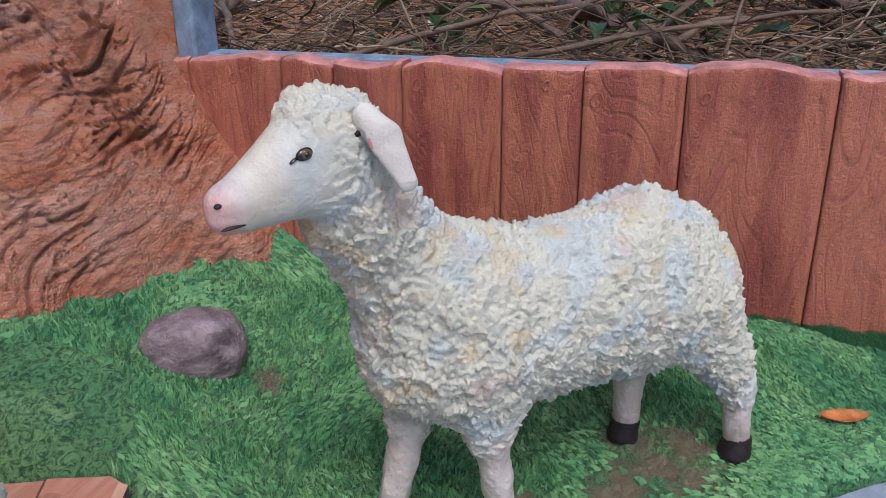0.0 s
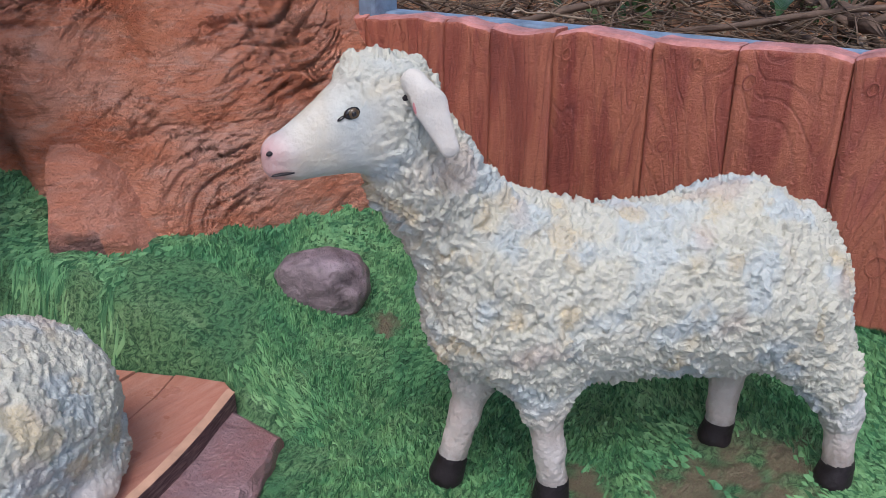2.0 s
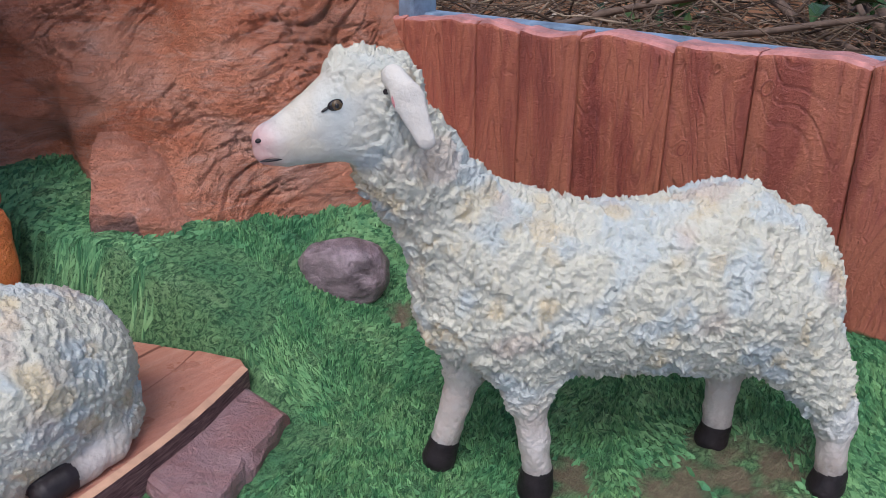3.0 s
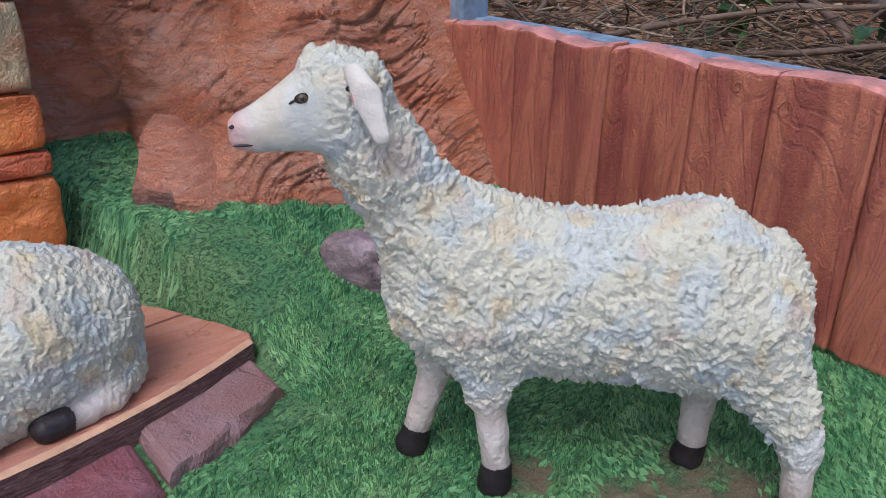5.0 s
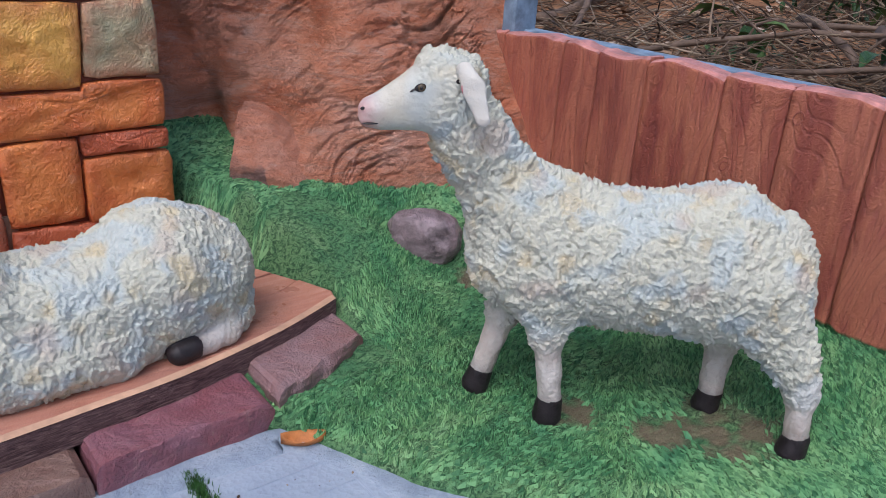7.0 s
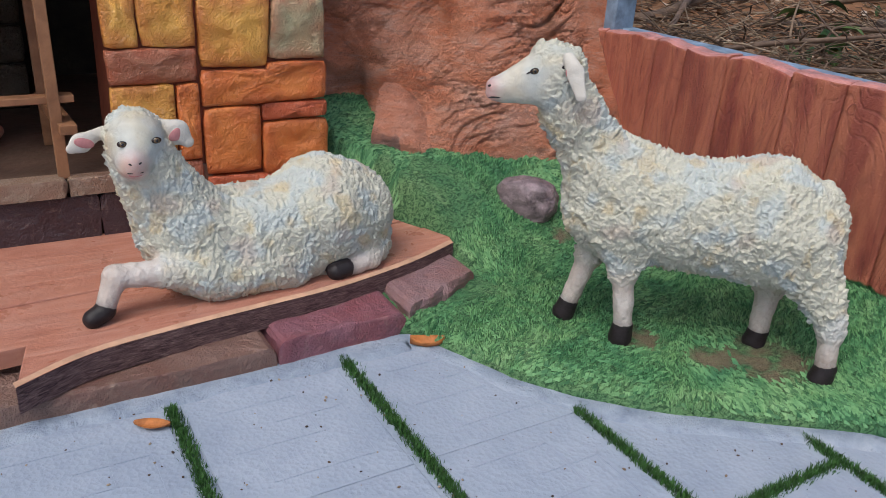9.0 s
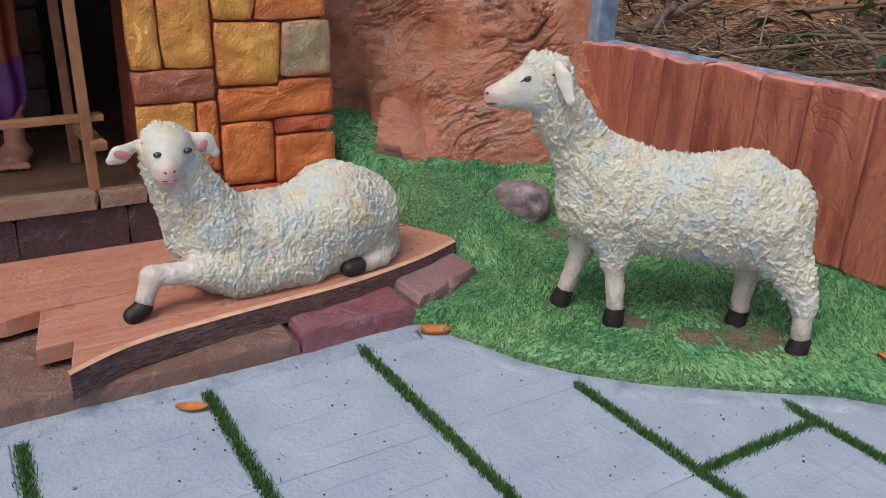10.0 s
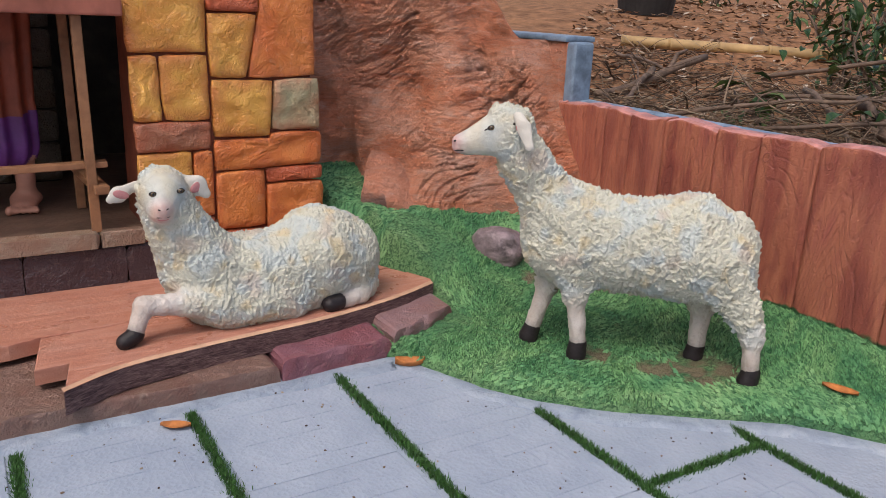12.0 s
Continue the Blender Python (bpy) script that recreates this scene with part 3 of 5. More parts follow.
def rock_point(u, v):
    top = 1.85 - 0.80 * step(0.69, 0.86, u)
    b, t = lerp_path(ROCK_BASE, u), lerp_path(ROCK_TOP, u)
    z = -0.1 + (top + 0.1) * v
    k = (z - b.z) / (0.8 - b.z)
    p = b.lerp(t, k) if k < 1 else t + Vector((-0.18 - 0.45 * step(0.55, 0.75, u), 0.10, 0)) * (z - 0.8)
    if k < 0:
        p = b + Vector((0.05, -0.03, 0)) * -k
    p.z = z
    run = u * 3.0
    q = (run * 0.62, 0.25 * fbm((run, z, 0), 1.5, 2), (z - 0.24 * run + 0.07 * fbm((run, z, 5), 2.0, 2)) * 6.2)
    crack = abs(fbm((q[0] * 0.8, q[1], q[2]), 1.0, 2, 4.0))
    fine = abs(fbm((q[0] * 1.1, q[1], q[2] * 2.6), 1.7, 2, 8.0))
    lump = fbm((p.x, p.y, z), 2.6, 3)
    shelf = fbm((q[0] * 0.6, q[1], q[2] * 0.8), 0.9, 2, 13.0)
    shelf = math.floor(shelf * 4) / 4 + step(0.6, 1.0, shelf * 4 % 1) / 4
    patch = step(-0.15, 0.25, fbm((run, z, 2), 2.4, 2, 6.0))
    strata = abs(fbm((run * 2.6 + 0.6 * lump, lump, (z - 0.20 * run) * 17), 1.0, 3, 21.0))
    pits = abs(fbm((run * 6, lump * 2, (z - 0.15 * run) * 24), 1.0, 2, 31.0))
    out = -0.014 * math.exp(-((strata / 0.08) ** 2)) * (0.12 + 0.88 * patch) - 0.003 * math.exp(-((pits / 0.12) ** 2)) + 0.075 * lump + 0.026 * shelf - 0.014 * patch * math.exp(-((crack / 0.045) ** 2)) - 0.014 * patch * math.exp(-((fine / 0.05) ** 2)) - 0.005 * math.exp(-((abs(fbm((q[0] * 2.5, q[1], q[2] * 4), 1.6, 2, 3.0)) / 0.06) ** 2)) + 0.005 * fbm((p.x, p.y, z * 1.5), 24, 3)
    calm = 1 - 0.75 * step(0.80, 1.0, u)
    return p + Vector((0.8, -0.6, 0.12)) * (out * calm)


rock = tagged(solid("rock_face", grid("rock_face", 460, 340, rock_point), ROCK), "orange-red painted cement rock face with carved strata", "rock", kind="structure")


# ---- stone pier ----
def wobble_block(pts, depth, seed, rough=0.006, crease_shade_or_rim_wash=0.0):
    """A dressed stone: an outline in its wall's plane, pillowed and chipped, proud of the wall by depth."""
    cx, cz = sum(p[0] for p in pts) / len(pts), sum(p[1] for p in pts) / len(pts)
    ring, n = [], len(pts)
    for i in range(n):
        a, b = Vector(pts[i]), Vector(pts[(i + 1) % n])
        for s in range(5):
            p = a.lerp(b, s / 5)
            o = rough * ripple((p.x, p.y, seed), 20)
            c = Vector((cx, cz)) - p
            round_in = 0.010 if s == 0 else 0.0
            ring.append(p + c.normalized() * (o * 0.6 + round_in * 0.5 - 0.002))
    layers = [(0.0, 0.0), (0.0, 0.80), (0.007, 1.0), (0.03, 1.04), (0.07, 1.05), (0.11, 1.05)]
    vs, fs, m = [], [], len(ring)
    for inset, d in layers:
        for p in ring:
            c = Vector((cx, cz)) - p
            q = p + c * min(0.8, inset / max(0.02, c.length))
            vs.append((depth * d + rough * (1.2 * ripple((q.x, q.y, seed + 3), 14) + 0.8 * ripple((q.x, q.y, seed + 8), 40)) * (d > 0.9), q.x, q.y))
    vs.append((depth * 1.08, cx, cz))
    for l in range(len(layers) - 1):
        for i in range(m):
            j = (i + 1) % m
            fs.append((l * m + i, l * m + j, (l + 1) * m + j, (l + 1) * m + i))
    last = (len(layers) - 1) * m
    fs += [(last + i, last + (i + 1) % m, len(vs) - 1) for i in range(m)]
    me = mesh_of("stone", vs, fs)
    rim = me.color_attributes.new("rim", "FLOAT_COLOR", "POINT")
    tone = [crease_shade_or_rim_wash * (1.0 if i < 0.02 else 0.55 if i < 0.05 else 0.0) for i, d in layers for _ in ring] + [0.0]
    rim.data.foreach_set("color", [c for t in tone for c in (t, t, t, 1.0)])
    return me


YEL, ORA, OLV, BRN, RED = (0.76, 0.40, 0.085, 1), (0.72, 0.235, 0.06, 1), (0.42, 0.38, 0.23, 1), (0.36, 0.15, 0.085, 1), (0.54, 0.135, 0.055, 1)
pier = new("wall_pier")
tagged(pier, "pier of yellow, orange and olive painted stones", "wall", kind="structure")
part("core", box(-1.80, -1.485, -0.02, 0.66, 0.0, 1.75, 0.02), MORTAR, pier)
STONES = [
    ([(-0.04, 0.98), (0.235, 0.985), (0.235, 1.20), (-0.05, 1.20)], YEL), ([(-0.035, 0.735), (0.065, 0.735), (0.055, 0.97), (-0.04, 0.97)], YEL),
    ([(0.075, 0.735), (0.24, 0.735), (0.237, 0.975), (0.065, 0.97)], YEL), ([(-0.03, 0.62), (0.24, 0.625), (0.24, 0.728), (-0.035, 0.726)], BRN),
    ([(-0.025, 0.36), (0.165, 0.355), (0.165, 0.615), (-0.03, 0.61)], YEL), ([(0.175, 0.36), (0.245, 0.36), (0.243, 0.615), (0.172, 0.612)], ORA),
    ([(-0.02, 0.13), (0.245, 0.13), (0.245, 0.352), (-0.02, 0.352)], BRN),
    ([(0.245, 1.135), (0.44, 1.135), (0.44, 1.25), (0.245, 1.25)], RED), ([(0.25, 0.895), (0.385, 0.89), (0.43, 1.125), (0.245, 1.125)], YEL),
    ([(0.395, 0.89), (0.665, 0.90), (0.66, 1.25), (0.45, 1.25), (0.435, 1.12)], ORA), ([(0.255, 0.665), (0.475, 0.665), (0.49, 0.88), (0.252, 0.885)], YEL),
    ([(0.485, 0.69), (0.685, 0.685), (0.68, 0.89), (0.50, 0.88)], OLV), ([(0.255, 0.535), (0.69, 0.545), (0.69, 0.675), (0.485, 0.678), (0.475, 0.655), (0.255, 0.655)], ORA),
    ([(0.26, 0.30), (0.45, 0.30), (0.45, 0.53), (0.258, 0.525)], ORA), ([(0.46, 0.475), (0.695, 0.48), (0.695, 0.535), (0.46, 0.532)], RED),
    ([(0.46, 0.28), (0.70, 0.28), (0.70, 0.47), (0.46, 0.468)], ORA), ([(0.26, 0.1), (0.70, 0.1), (0.70, 0.272), (0.26, 0.29)], RED),
    ([(-0.05, 1.21), (0.24, 1.21), (0.24, 1.45), (-0.05, 1.45)], YEL), ([(0.25, 1.26), (0.66, 1.26), (0.66, 1.5), (0.25, 1.5)], ORA),
]
for k, (pts, c) in enumerate(STONES):
    s = part("stone", wobble_block(pts, 0.03, k * 2.1, 0.010, 0.6), STONE, pier)
    s.location, s.color = (-1.49, 0, 0), c

# ---- step slab and kerb ----
SLAB_EDGE = [(-0.60, -0.42, 0), (-0.685, -0.25, 0), (-0.73, -0.02, 0), (-0.76, 0.22, 0), (-0.793, 0.47, 0), (-0.868, 0.745, 0), (-0.958, 0.958, 0)]


def prism(outline, z0, z1, top_bevel=0.004, material_top=0, material_side=0, rough=0.0, seed=0.0):
    """An upright slab over an outline (counter-clockwise), its rim rounded."""
    n = len(outline)
    c = sum((Vector(p[:2]) for p in outline), Vector((0, 0))) / n
    vs, fs = [], []
    rows = [(0, z0), (0, (z0 + z1) / 2), (0, z1 - top_bevel), (top_bevel * 0.35, z1 - top_bevel * 0.3), (top_bevel, z1)]
    for inset, z in rows:
        for i, p in enumerate(outline):
            q = Vector(p[:2])
            d = c - q
            q = q + d.normalized() * (inset + rough * ripple((q.x, q.y, z * 3), 22, seed))
            vs.append((q.x, q.y, z + (rough * 0.6 * ripple((q.x, q.y, 0), 11, seed + 4) if z == z1 else 0)))
    for r in range(len(rows) - 1):
        for i in range(n):
            j = (i + 1) % n
            fs.append((r * n + i, r * n + j, (r + 1) * n + j, (r + 1) * n + i))
    fs.append(tuple((len(rows) - 1) * n + i for i in range(n)))
    me = mesh_of("slab", vs, fs, False)
    for p in me.polygons:
        p.material_index = material_top if p.normal.z > 0.75 else material_side
    return me


def bark_material():
    k = Nodes("painted_bark", 0.6, spec=0.3)
    line = k.noise(38, 5, 0.7, 1.4, k.stretch(1.0, 0.45, 4.0))
    k.colour(k.ramp(line, (0.35, (0.06, 0.027, 0.03)), (0.52, (0.22, 0.125, 0.125)), (0.70, (0.42, 0.29, 0.26))))
    return k.bump(line, 0.02, 1.0).m


BARK = bark_material()
TOPZ = 0.138
step_planks = new("stair_step")
tagged(step_planks, "salmon-painted plank step with a curved dark bark edge", "step", kind="structure")
rim = [lerp_path(SLAB_EDGE, k / 36) for k in range(37)]
front = [(p.x, p.y) for p in rim] + [(-1.008, 0.973), (-1.117, 0.93), (-1.079, 0.855), (-0.95, 0.45), (-0.84, 0.0), (-0.778, -0.25), (-0.786, -0.385)]
me = prism(front, 0.064, TOPZ, 0.006, 0, 1)
me.materials.append(SALMON)
me.materials.append(BARK)
part("plank", me, None, step_planks, "salmon plank with bark edge")


def sheet_strip(name, inner, outer, z):
    n = len(inner)
    vs = [(*p, z) for p in inner] + [(*p, z - 0.004) for p in outer]
    return mesh_of(name, vs, [(i, n + i, n + i + 1, i + 1) for i in range(n - 1)])


lip_in = [(p.x - 0.016 - 0.004 * ripple((p.x, p.y, 0), 12), p.y - 0.004) for p in rim]
lip_out = [(p.x + 0.001, p.y) for p in rim]
part("sapwood_lip", sheet_strip("sapwood_lip", lip_in, lip_out, TOPZ + 0.0035), PALE, step_planks, "pale sapwood rim")
me = prism([(-0.782, -0.478), (-0.791, -0.38), (-0.784, -0.25), (-0.846, 0.0), (-0.956, 0.45), (-1.085, 0.855), (-1.123, 0.927), (-1.20, 0.89), (-1.16, 0.6), (-1.05, 0.0), (-1.015, -0.441)], 0.085, TOPZ - 0.004, 0.006)
part("plank", me, SALMON, step_planks)
me = prism([(-0.985, -1.7), (-0.995, -0.53), (-1.021, -0.44), (-1.056, 0.0), (-1.166, 0.6), (-1.206, 0.885), (-1.275, 0.85), (-1.46, 0.72), (-1.46, -1.7)], 0.085, TOPZ - 0.002, 0.006)
part("plank", me, SALMON, step_planks)

# kerb of purple-brown stones under the step
kerb = new("kerb")
tagged(kerb, "kerb of plum and brown painted stones", "kerb", kind="structure")
KERB = [(-1.7, -0.86, BRN, 0.05), (-0.86, 0.21, (0.21, 0.13, 0.105, 1), 0.062), (0.22, 0.62, (0.25, 0.105, 0.13, 1), 0.080), (0.632, 0.955, (0.29, 0.18, 0.185, 1), 0.098)]
for k, (y0, y1, c, top) in enumerate(KERB):
    outer = []
    for s in range(41):
        y = y0 + (y1 - y0) * s / 40
        x = -0.645 - 0.02 * step(0.1, 0.6, y) - 0.11 * step(0.60, 0.94, y) - 0.04 * step(0.88, 0.96, y) + 0.008 * ripple((0, y, k), 14)
        outer.append((x, y))
    pts = outer + [(-1.2, y1), (-1.2, y0)]
    s = part("kerb_stone", prism(pts, -0.03, top, 0.024, rough=0.012, seed=k * 3.3), STONE, kerb)
    s.color = c

# ---- raised floor of the hut ----
plat = new("floor_raised")
tagged(plat, "brown painted raised floor edged with weathered stones", "floor", kind="structure")
part("floor_slab", box(-3.2, -1.475, -1.75, 0.28, 0.0, 0.335, 0.006), BROWN, plat)
part("cap_stone", prism([(-1.415, -1.7), (-1.42, -0.2), (-1.43, -0.19), (-1.48, -0.19), (-1.48, -1.7)], 0.285, 0.345, 0.014, rough=0.010), STONE, plat).color = (0.30, 0.22, 0.16, 1)
part("cap_stone", prism([(-1.425, -0.185), (-1.43, -0.03), (-1.48, -0.03), (-1.48, -0.185)], 0.285, 0.343, 0.014, rough=0.010, seed=4), STONE, plat).color = (0.30, 0.22, 0.16, 1)
for k, (y0, y1) in enumerate([(-1.7, -0.45), (-0.443, -0.10), (-0.093, 0.06)]):
    s = part("riser_stone", prism([(-1.44, y0), (-1.44, y1), (-1.48, y1), (-1.48, y0)], 0.135, 0.278, 0.016, rough=0.008, seed=k), STONE, plat)
    s.color = (0.06, 0.035, 0.042, 1)

hut = new("wall_hut")
tagged(hut, "enclosing hut walls, the room's shade put into their near-black colour", "wall", kind="structure")
part("back_wall", box(-3.2, -3.05, -1.75, 0.44, 0.335, 2.2, 0), SHADE_STONE, hut)
part("side_wall", box(-3.05, -1.80, 0.30, 0.44, 0.335, 2.2, 0), SHADE_STONE, hut)
# Unseen end wall, added to shut daylight out of the room.
part("end_wall", box(-3.05, -1.48, -1.9, -1.75, 0.0, 2.2, 0), SHADE_STONE, hut)
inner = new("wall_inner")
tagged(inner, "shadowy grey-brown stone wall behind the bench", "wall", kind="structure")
part("core", box(-2.62, -2.42, -1.74, -0.20, 0.336, 2.19, 0), SHADE_STONE, inner)
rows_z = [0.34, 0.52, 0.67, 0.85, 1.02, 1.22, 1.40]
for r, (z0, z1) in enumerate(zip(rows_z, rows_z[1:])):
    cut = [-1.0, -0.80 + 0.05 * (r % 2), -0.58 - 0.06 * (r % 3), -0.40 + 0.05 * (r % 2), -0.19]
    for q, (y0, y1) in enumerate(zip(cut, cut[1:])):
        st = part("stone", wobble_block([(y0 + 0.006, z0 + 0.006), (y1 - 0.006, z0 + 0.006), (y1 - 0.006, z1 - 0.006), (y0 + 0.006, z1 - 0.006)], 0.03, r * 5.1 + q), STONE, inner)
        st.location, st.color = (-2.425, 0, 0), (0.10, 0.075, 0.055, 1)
# Unseen roof slab, added to block the sky above the room.
tagged(solid("ceiling", mesh_of("ceiling", [(-3.2, -1.9, 2.2), (-1.5, -1.9, 2.2), (-1.5, 0.45, 2.2), (-3.2, 0.45, 2.2), (-3.2, -1.9, 2.3), (-1.5, -1.9, 2.3), (-1.5, 0.45, 2.3), (-3.2, 0.45, 2.3)], [(0, 3, 2, 1), (4, 5, 6, 7), (0, 1, 5, 4), (1, 2, 6, 5), (2, 3, 7, 6), (3, 0, 4, 7)], False), SHADE_STONE), "unseen slab added over the hut to keep its inside dark", "ceiling", kind="structure")

# ---- blue post at the corner ----
post = solid("corner_post", bpy.data.meshes.new("corner_post"), BLUE)
bm = box(-1.505, -1.435, 1.985, 2.11, 0.70, 1.05, 0.022, 3)
bm.to_mesh(post.data)
bm.free()
tagged(post, "blue-grey painted cement post on the wall end", "post")

# ---- standing sheep ----
SHEEP = [
    ((-0.03, -0.02, 0.455), 0.158, (-0.42, -0.02, 0.455), 0.168, 0.76, "wool", 0.06),
    ((0.005, -0.02, 0.47), 0.105, (-0.02, -0.02, 0.50), 0.145, 0.80, "wool", 0.06),
    ((-0.435, -0.02, 0.475), 0.164, (-0.510, -0.018, 0.465), 0.116, 0.80, "wool", 0.06),
    ((0.035, -0.015, 0.545), 0.106, (0.135, 0.015, 0.70), 0.076, 0.82, "wool", 0.05),
    ((0.135, 0.015, 0.70), 0.076, (0.175, 0.04, 0.79), 0.068, 0.92, "wool", 0.04),
    ((0.175, 0.045, 0.835), 0.056, (0.212, 0.050, 0.855), 0.046, 1.05, "wool", 0.02),
    ((0.212, 0.055, 0.832), 0.056, (0.334, 0.086, 0.772), 0.0285, 0.92, "face", 0.02),
    ((0.215, 0.055, 0.780), 0.052, (0.322, 0.083, 0.758), 0.026, 0.85, "face", 0.03),
    ((0.347, 0.090, 0.770), 0.0235, (0.350, 0.091, 0.756), 0.020, 1.0, "nose", 0.012),
    ((0.160, 0.104, 0.866), 0.017, (0.140, 0.120, 0.836), 0.023, 0.36, "ear", 0.006),
    ((0.140, 0.120, 0.836), 0.023, (0.116, 0.134, 0.778), 0.014, 0.33, "ear", 0.006),
    ((0.165, -0.015, 0.862), 0.016, (0.145, -0.040, 0.80), 0.022, 0.5, "ear", 0.012),
    ((-0.05, 0.045, 0.42), 0.085, (-0.065, 0.045, 0.29), 0.045, 0.8, "wool", 0.04),
    ((-0.065, 0.046, 0.29), 0.032, (-0.088, 0.047, 0.115), 0.027, 1.0, "leg", 0.02),
    ((-0.088, 0.047, 0.108), 0.030, (-0.086, 0.047, 0.072), 0.034, 1.0, "hoof", 0.006),
    ((0.015, -0.07, 0.40), 0.078, (0.035, -0.065, 0.28), 0.042, 0.8, "wool", 0.04),
    ((0.035, -0.062, 0.28), 0.032, (0.078, -0.06, 0.115), 0.027, 1.0, "leg", 0.02),
    ((0.08, -0.06, 0.105), 0.030, (0.09, -0.06, 0.070), 0.034, 1.0, "hoof", 0.006),
    ((-0.512, 0.032, 0.42), 0.110, (-0.600, 0.058, 0.285), 0.054, 0.78, "wool", 0.05),
    ((-0.601, 0.058, 0.30), 0.045, (-0.634, 0.068, 0.215), 0.036, 0.95, "wool", 0.03),
    ((-0.634, 0.067, 0.23), 0.031, (-0.645, 0.076, 0.10), 0.026, 1.0, "leg", 0.02),
    ((-0.647, 0.076, 0.095), 0.030, (-0.640, 0.077, 0.064), 0.034, 1.0, "hoof", 0.006),
    ((-0.46, -0.08, 0.40), 0.11, (-0.49, -0.085, 0.27), 0.055, 0.7, "wool", 0.05),
    ((-0.49, -0.087, 0.27), 0.036, (-0.488, -0.089, 0.10), 0.028, 1.0, "leg", 0.02),
    ((-0.488, -0.089, 0.095), 0.030, (-0.483, -0.089, 0.064), 0.034, 1.0, "hoof", 0.006),
    ((-0.556, -0.03, 0.555), 0.036, (-0.598, -0.03, 0.498), 0.027, 0.9, "wool", 0.03),
]
EYES = [
    ((0.243, 0.1050, 0.826), (0.0135, 0.006, 0.0085), (0, 12, 15), 3),
    ((0.242, 0.1078, 0.826), (0.0084, 0.0045, 0.0074), (0, 0, 15), 4),
    ((0.242, 0.1100, 0.826), (0.0040, 0.0036, 0.0042), (0, 0, 15), 3),
    ((0.259, 0.1070, 0.820), (0.007, 0.003, 0.0022), (0, 30, 15), 3),
    ((0.357, 0.109, 0.777), (0.0060, 0.005, 0.0032), (0, 15, 40), 5),
    ((0.335, 0.1075, 0.748), (0.024, 0.0045, 0.0026), (0, 4, 15), 5),
    ((0.168, 0.1015, 0.846), (0.010, 0.006, 0.006), (0, 40, 0), 5),
    ((0.150, 0.121, 0.826), (0.010, 0.004, 0.020), (0, 35, 0), 6),
]
standing = statue_sheep("sheep_statue", SHEEP, EYES, 0.0088, 0.0028, blue=(-0.40, 0.0, 0.64, 0.14))
standing.matrix_world = Matrix(((-0.6919, 0.7220, 0, -0.385), (-0.7220, -0.6919, 0, 1.105), (0, 0, 1, 0.0), (0, 0, 0, 1)))
tagged(standing, "life-size white plaster sheep standing on the green mound", "statue", group="sheep statues")

# ---- lying sheep: x forward along the step (world -y), y to its left (world +x) ----
LYING = [
    ((0.02, 0.0, 0.280), 0.142, (-0.17, 0.0, 0.260), 0.140, 1.15, "wool", 0.06),
    ((-0.17, 0.0, 0.260), 0.140, (-0.36, 0.0, 0.280), 0.145, 1.15, "wool", 0.06),
    ((-0.37, 0.0, 0.340), 0.150, (-0.465, -0.01, 0.300), 0.143, 1.10, "wool", 0.06),
    ((-0.32, 0.06, 0.215), 0.085, (-0.50, 0.04, 0.195), 0.078, 1.0, "wool", 0.04),
    ((0.0, 0.13, 0.205), 0.070, (-0.22, 0.12, 0.195), 0.066, 1.0, "wool", 0.04),
    ((0.03, 0.06, 0.24), 0.10, (0.06, 0.03, 0.32), 0.11, 1.0, "wool", 0.05),
    ((0.07, 0.02, 0.36), 0.120, (0.150, 0.035, 0.52), 0.088, 1.0, "wool", 0.05),
    ((0.165, 0.02, 0.586), 0.084, (0.172, 0.032, 0.602), 0.074, 1.0, "wool", 0.03),
    ((0.175, 0.076, 0.600), 0.066, (0.193, 0.126, 0.566), 0.036, 1.0, "face", 0.02),
    ((0.178, 0.075, 0.570), 0.060, (0.193, 0.118, 0.550), 0.036, 1.0, "face", 0.03),
    ((0.195, 0.142, 0.562), 0.025, (0.196, 0.140, 0.548), 0.024, 1.0, "nose", 0.015),
    ((0.115, 0.03, 0.626), 0.017, (0.062, 0.045, 0.606), 0.031, 0.45, "ear", 0.012),
    ((0.062, 0.045, 0.606), 0.031, (0.036, 0.05, 0.578), 0.017, 0.45, "ear", 0.012),
    ((0.245, 0.02, 0.615), 0.014, (0.300, 0.035, 0.592), 0.024, 0.45, "ear", 0.012),
    ((0.300, 0.035, 0.592), 0.024, (0.325, 0.04, 0.580), 0.013, 0.45, "ear", 0.012),
    ((0.04, 0.14, 0.235), 0.058, (0.13, 0.145, 0.245), 0.042, 1.0, "wool", 0.03),
    ((0.12, 0.145, 0.243), 0.038, (0.265, 0.143, 0.258), 0.031, 1.0, "leg", 0.02),
    ((0.268, 0.144, 0.255), 0.031, (0.300, 0.162, 0.180), 0.025, 1.0, "leg", 0.015),
    ((0.303, 0.164, 0.174), 0.028, (0.335, 0.172, 0.160), 0.026, 1.0, "hoof", 0.006),
    ((-0.53, 0.06, 0.185), 0.045, (-0.49, 0.11, 0.176), 0.036, 1.0, "wool", 0.04),
    ((-0.49, 0.125, 0.174), 0.031, (-0.405, 0.148, 0.168), 0.025, 1.0, "leg", 0.015),
    ((-0.390, 0.150, 0.170), 0.028, (-0.358, 0.152, 0.166), 0.029, 1.0, "hoof", 0.006),
]
LEYES = []
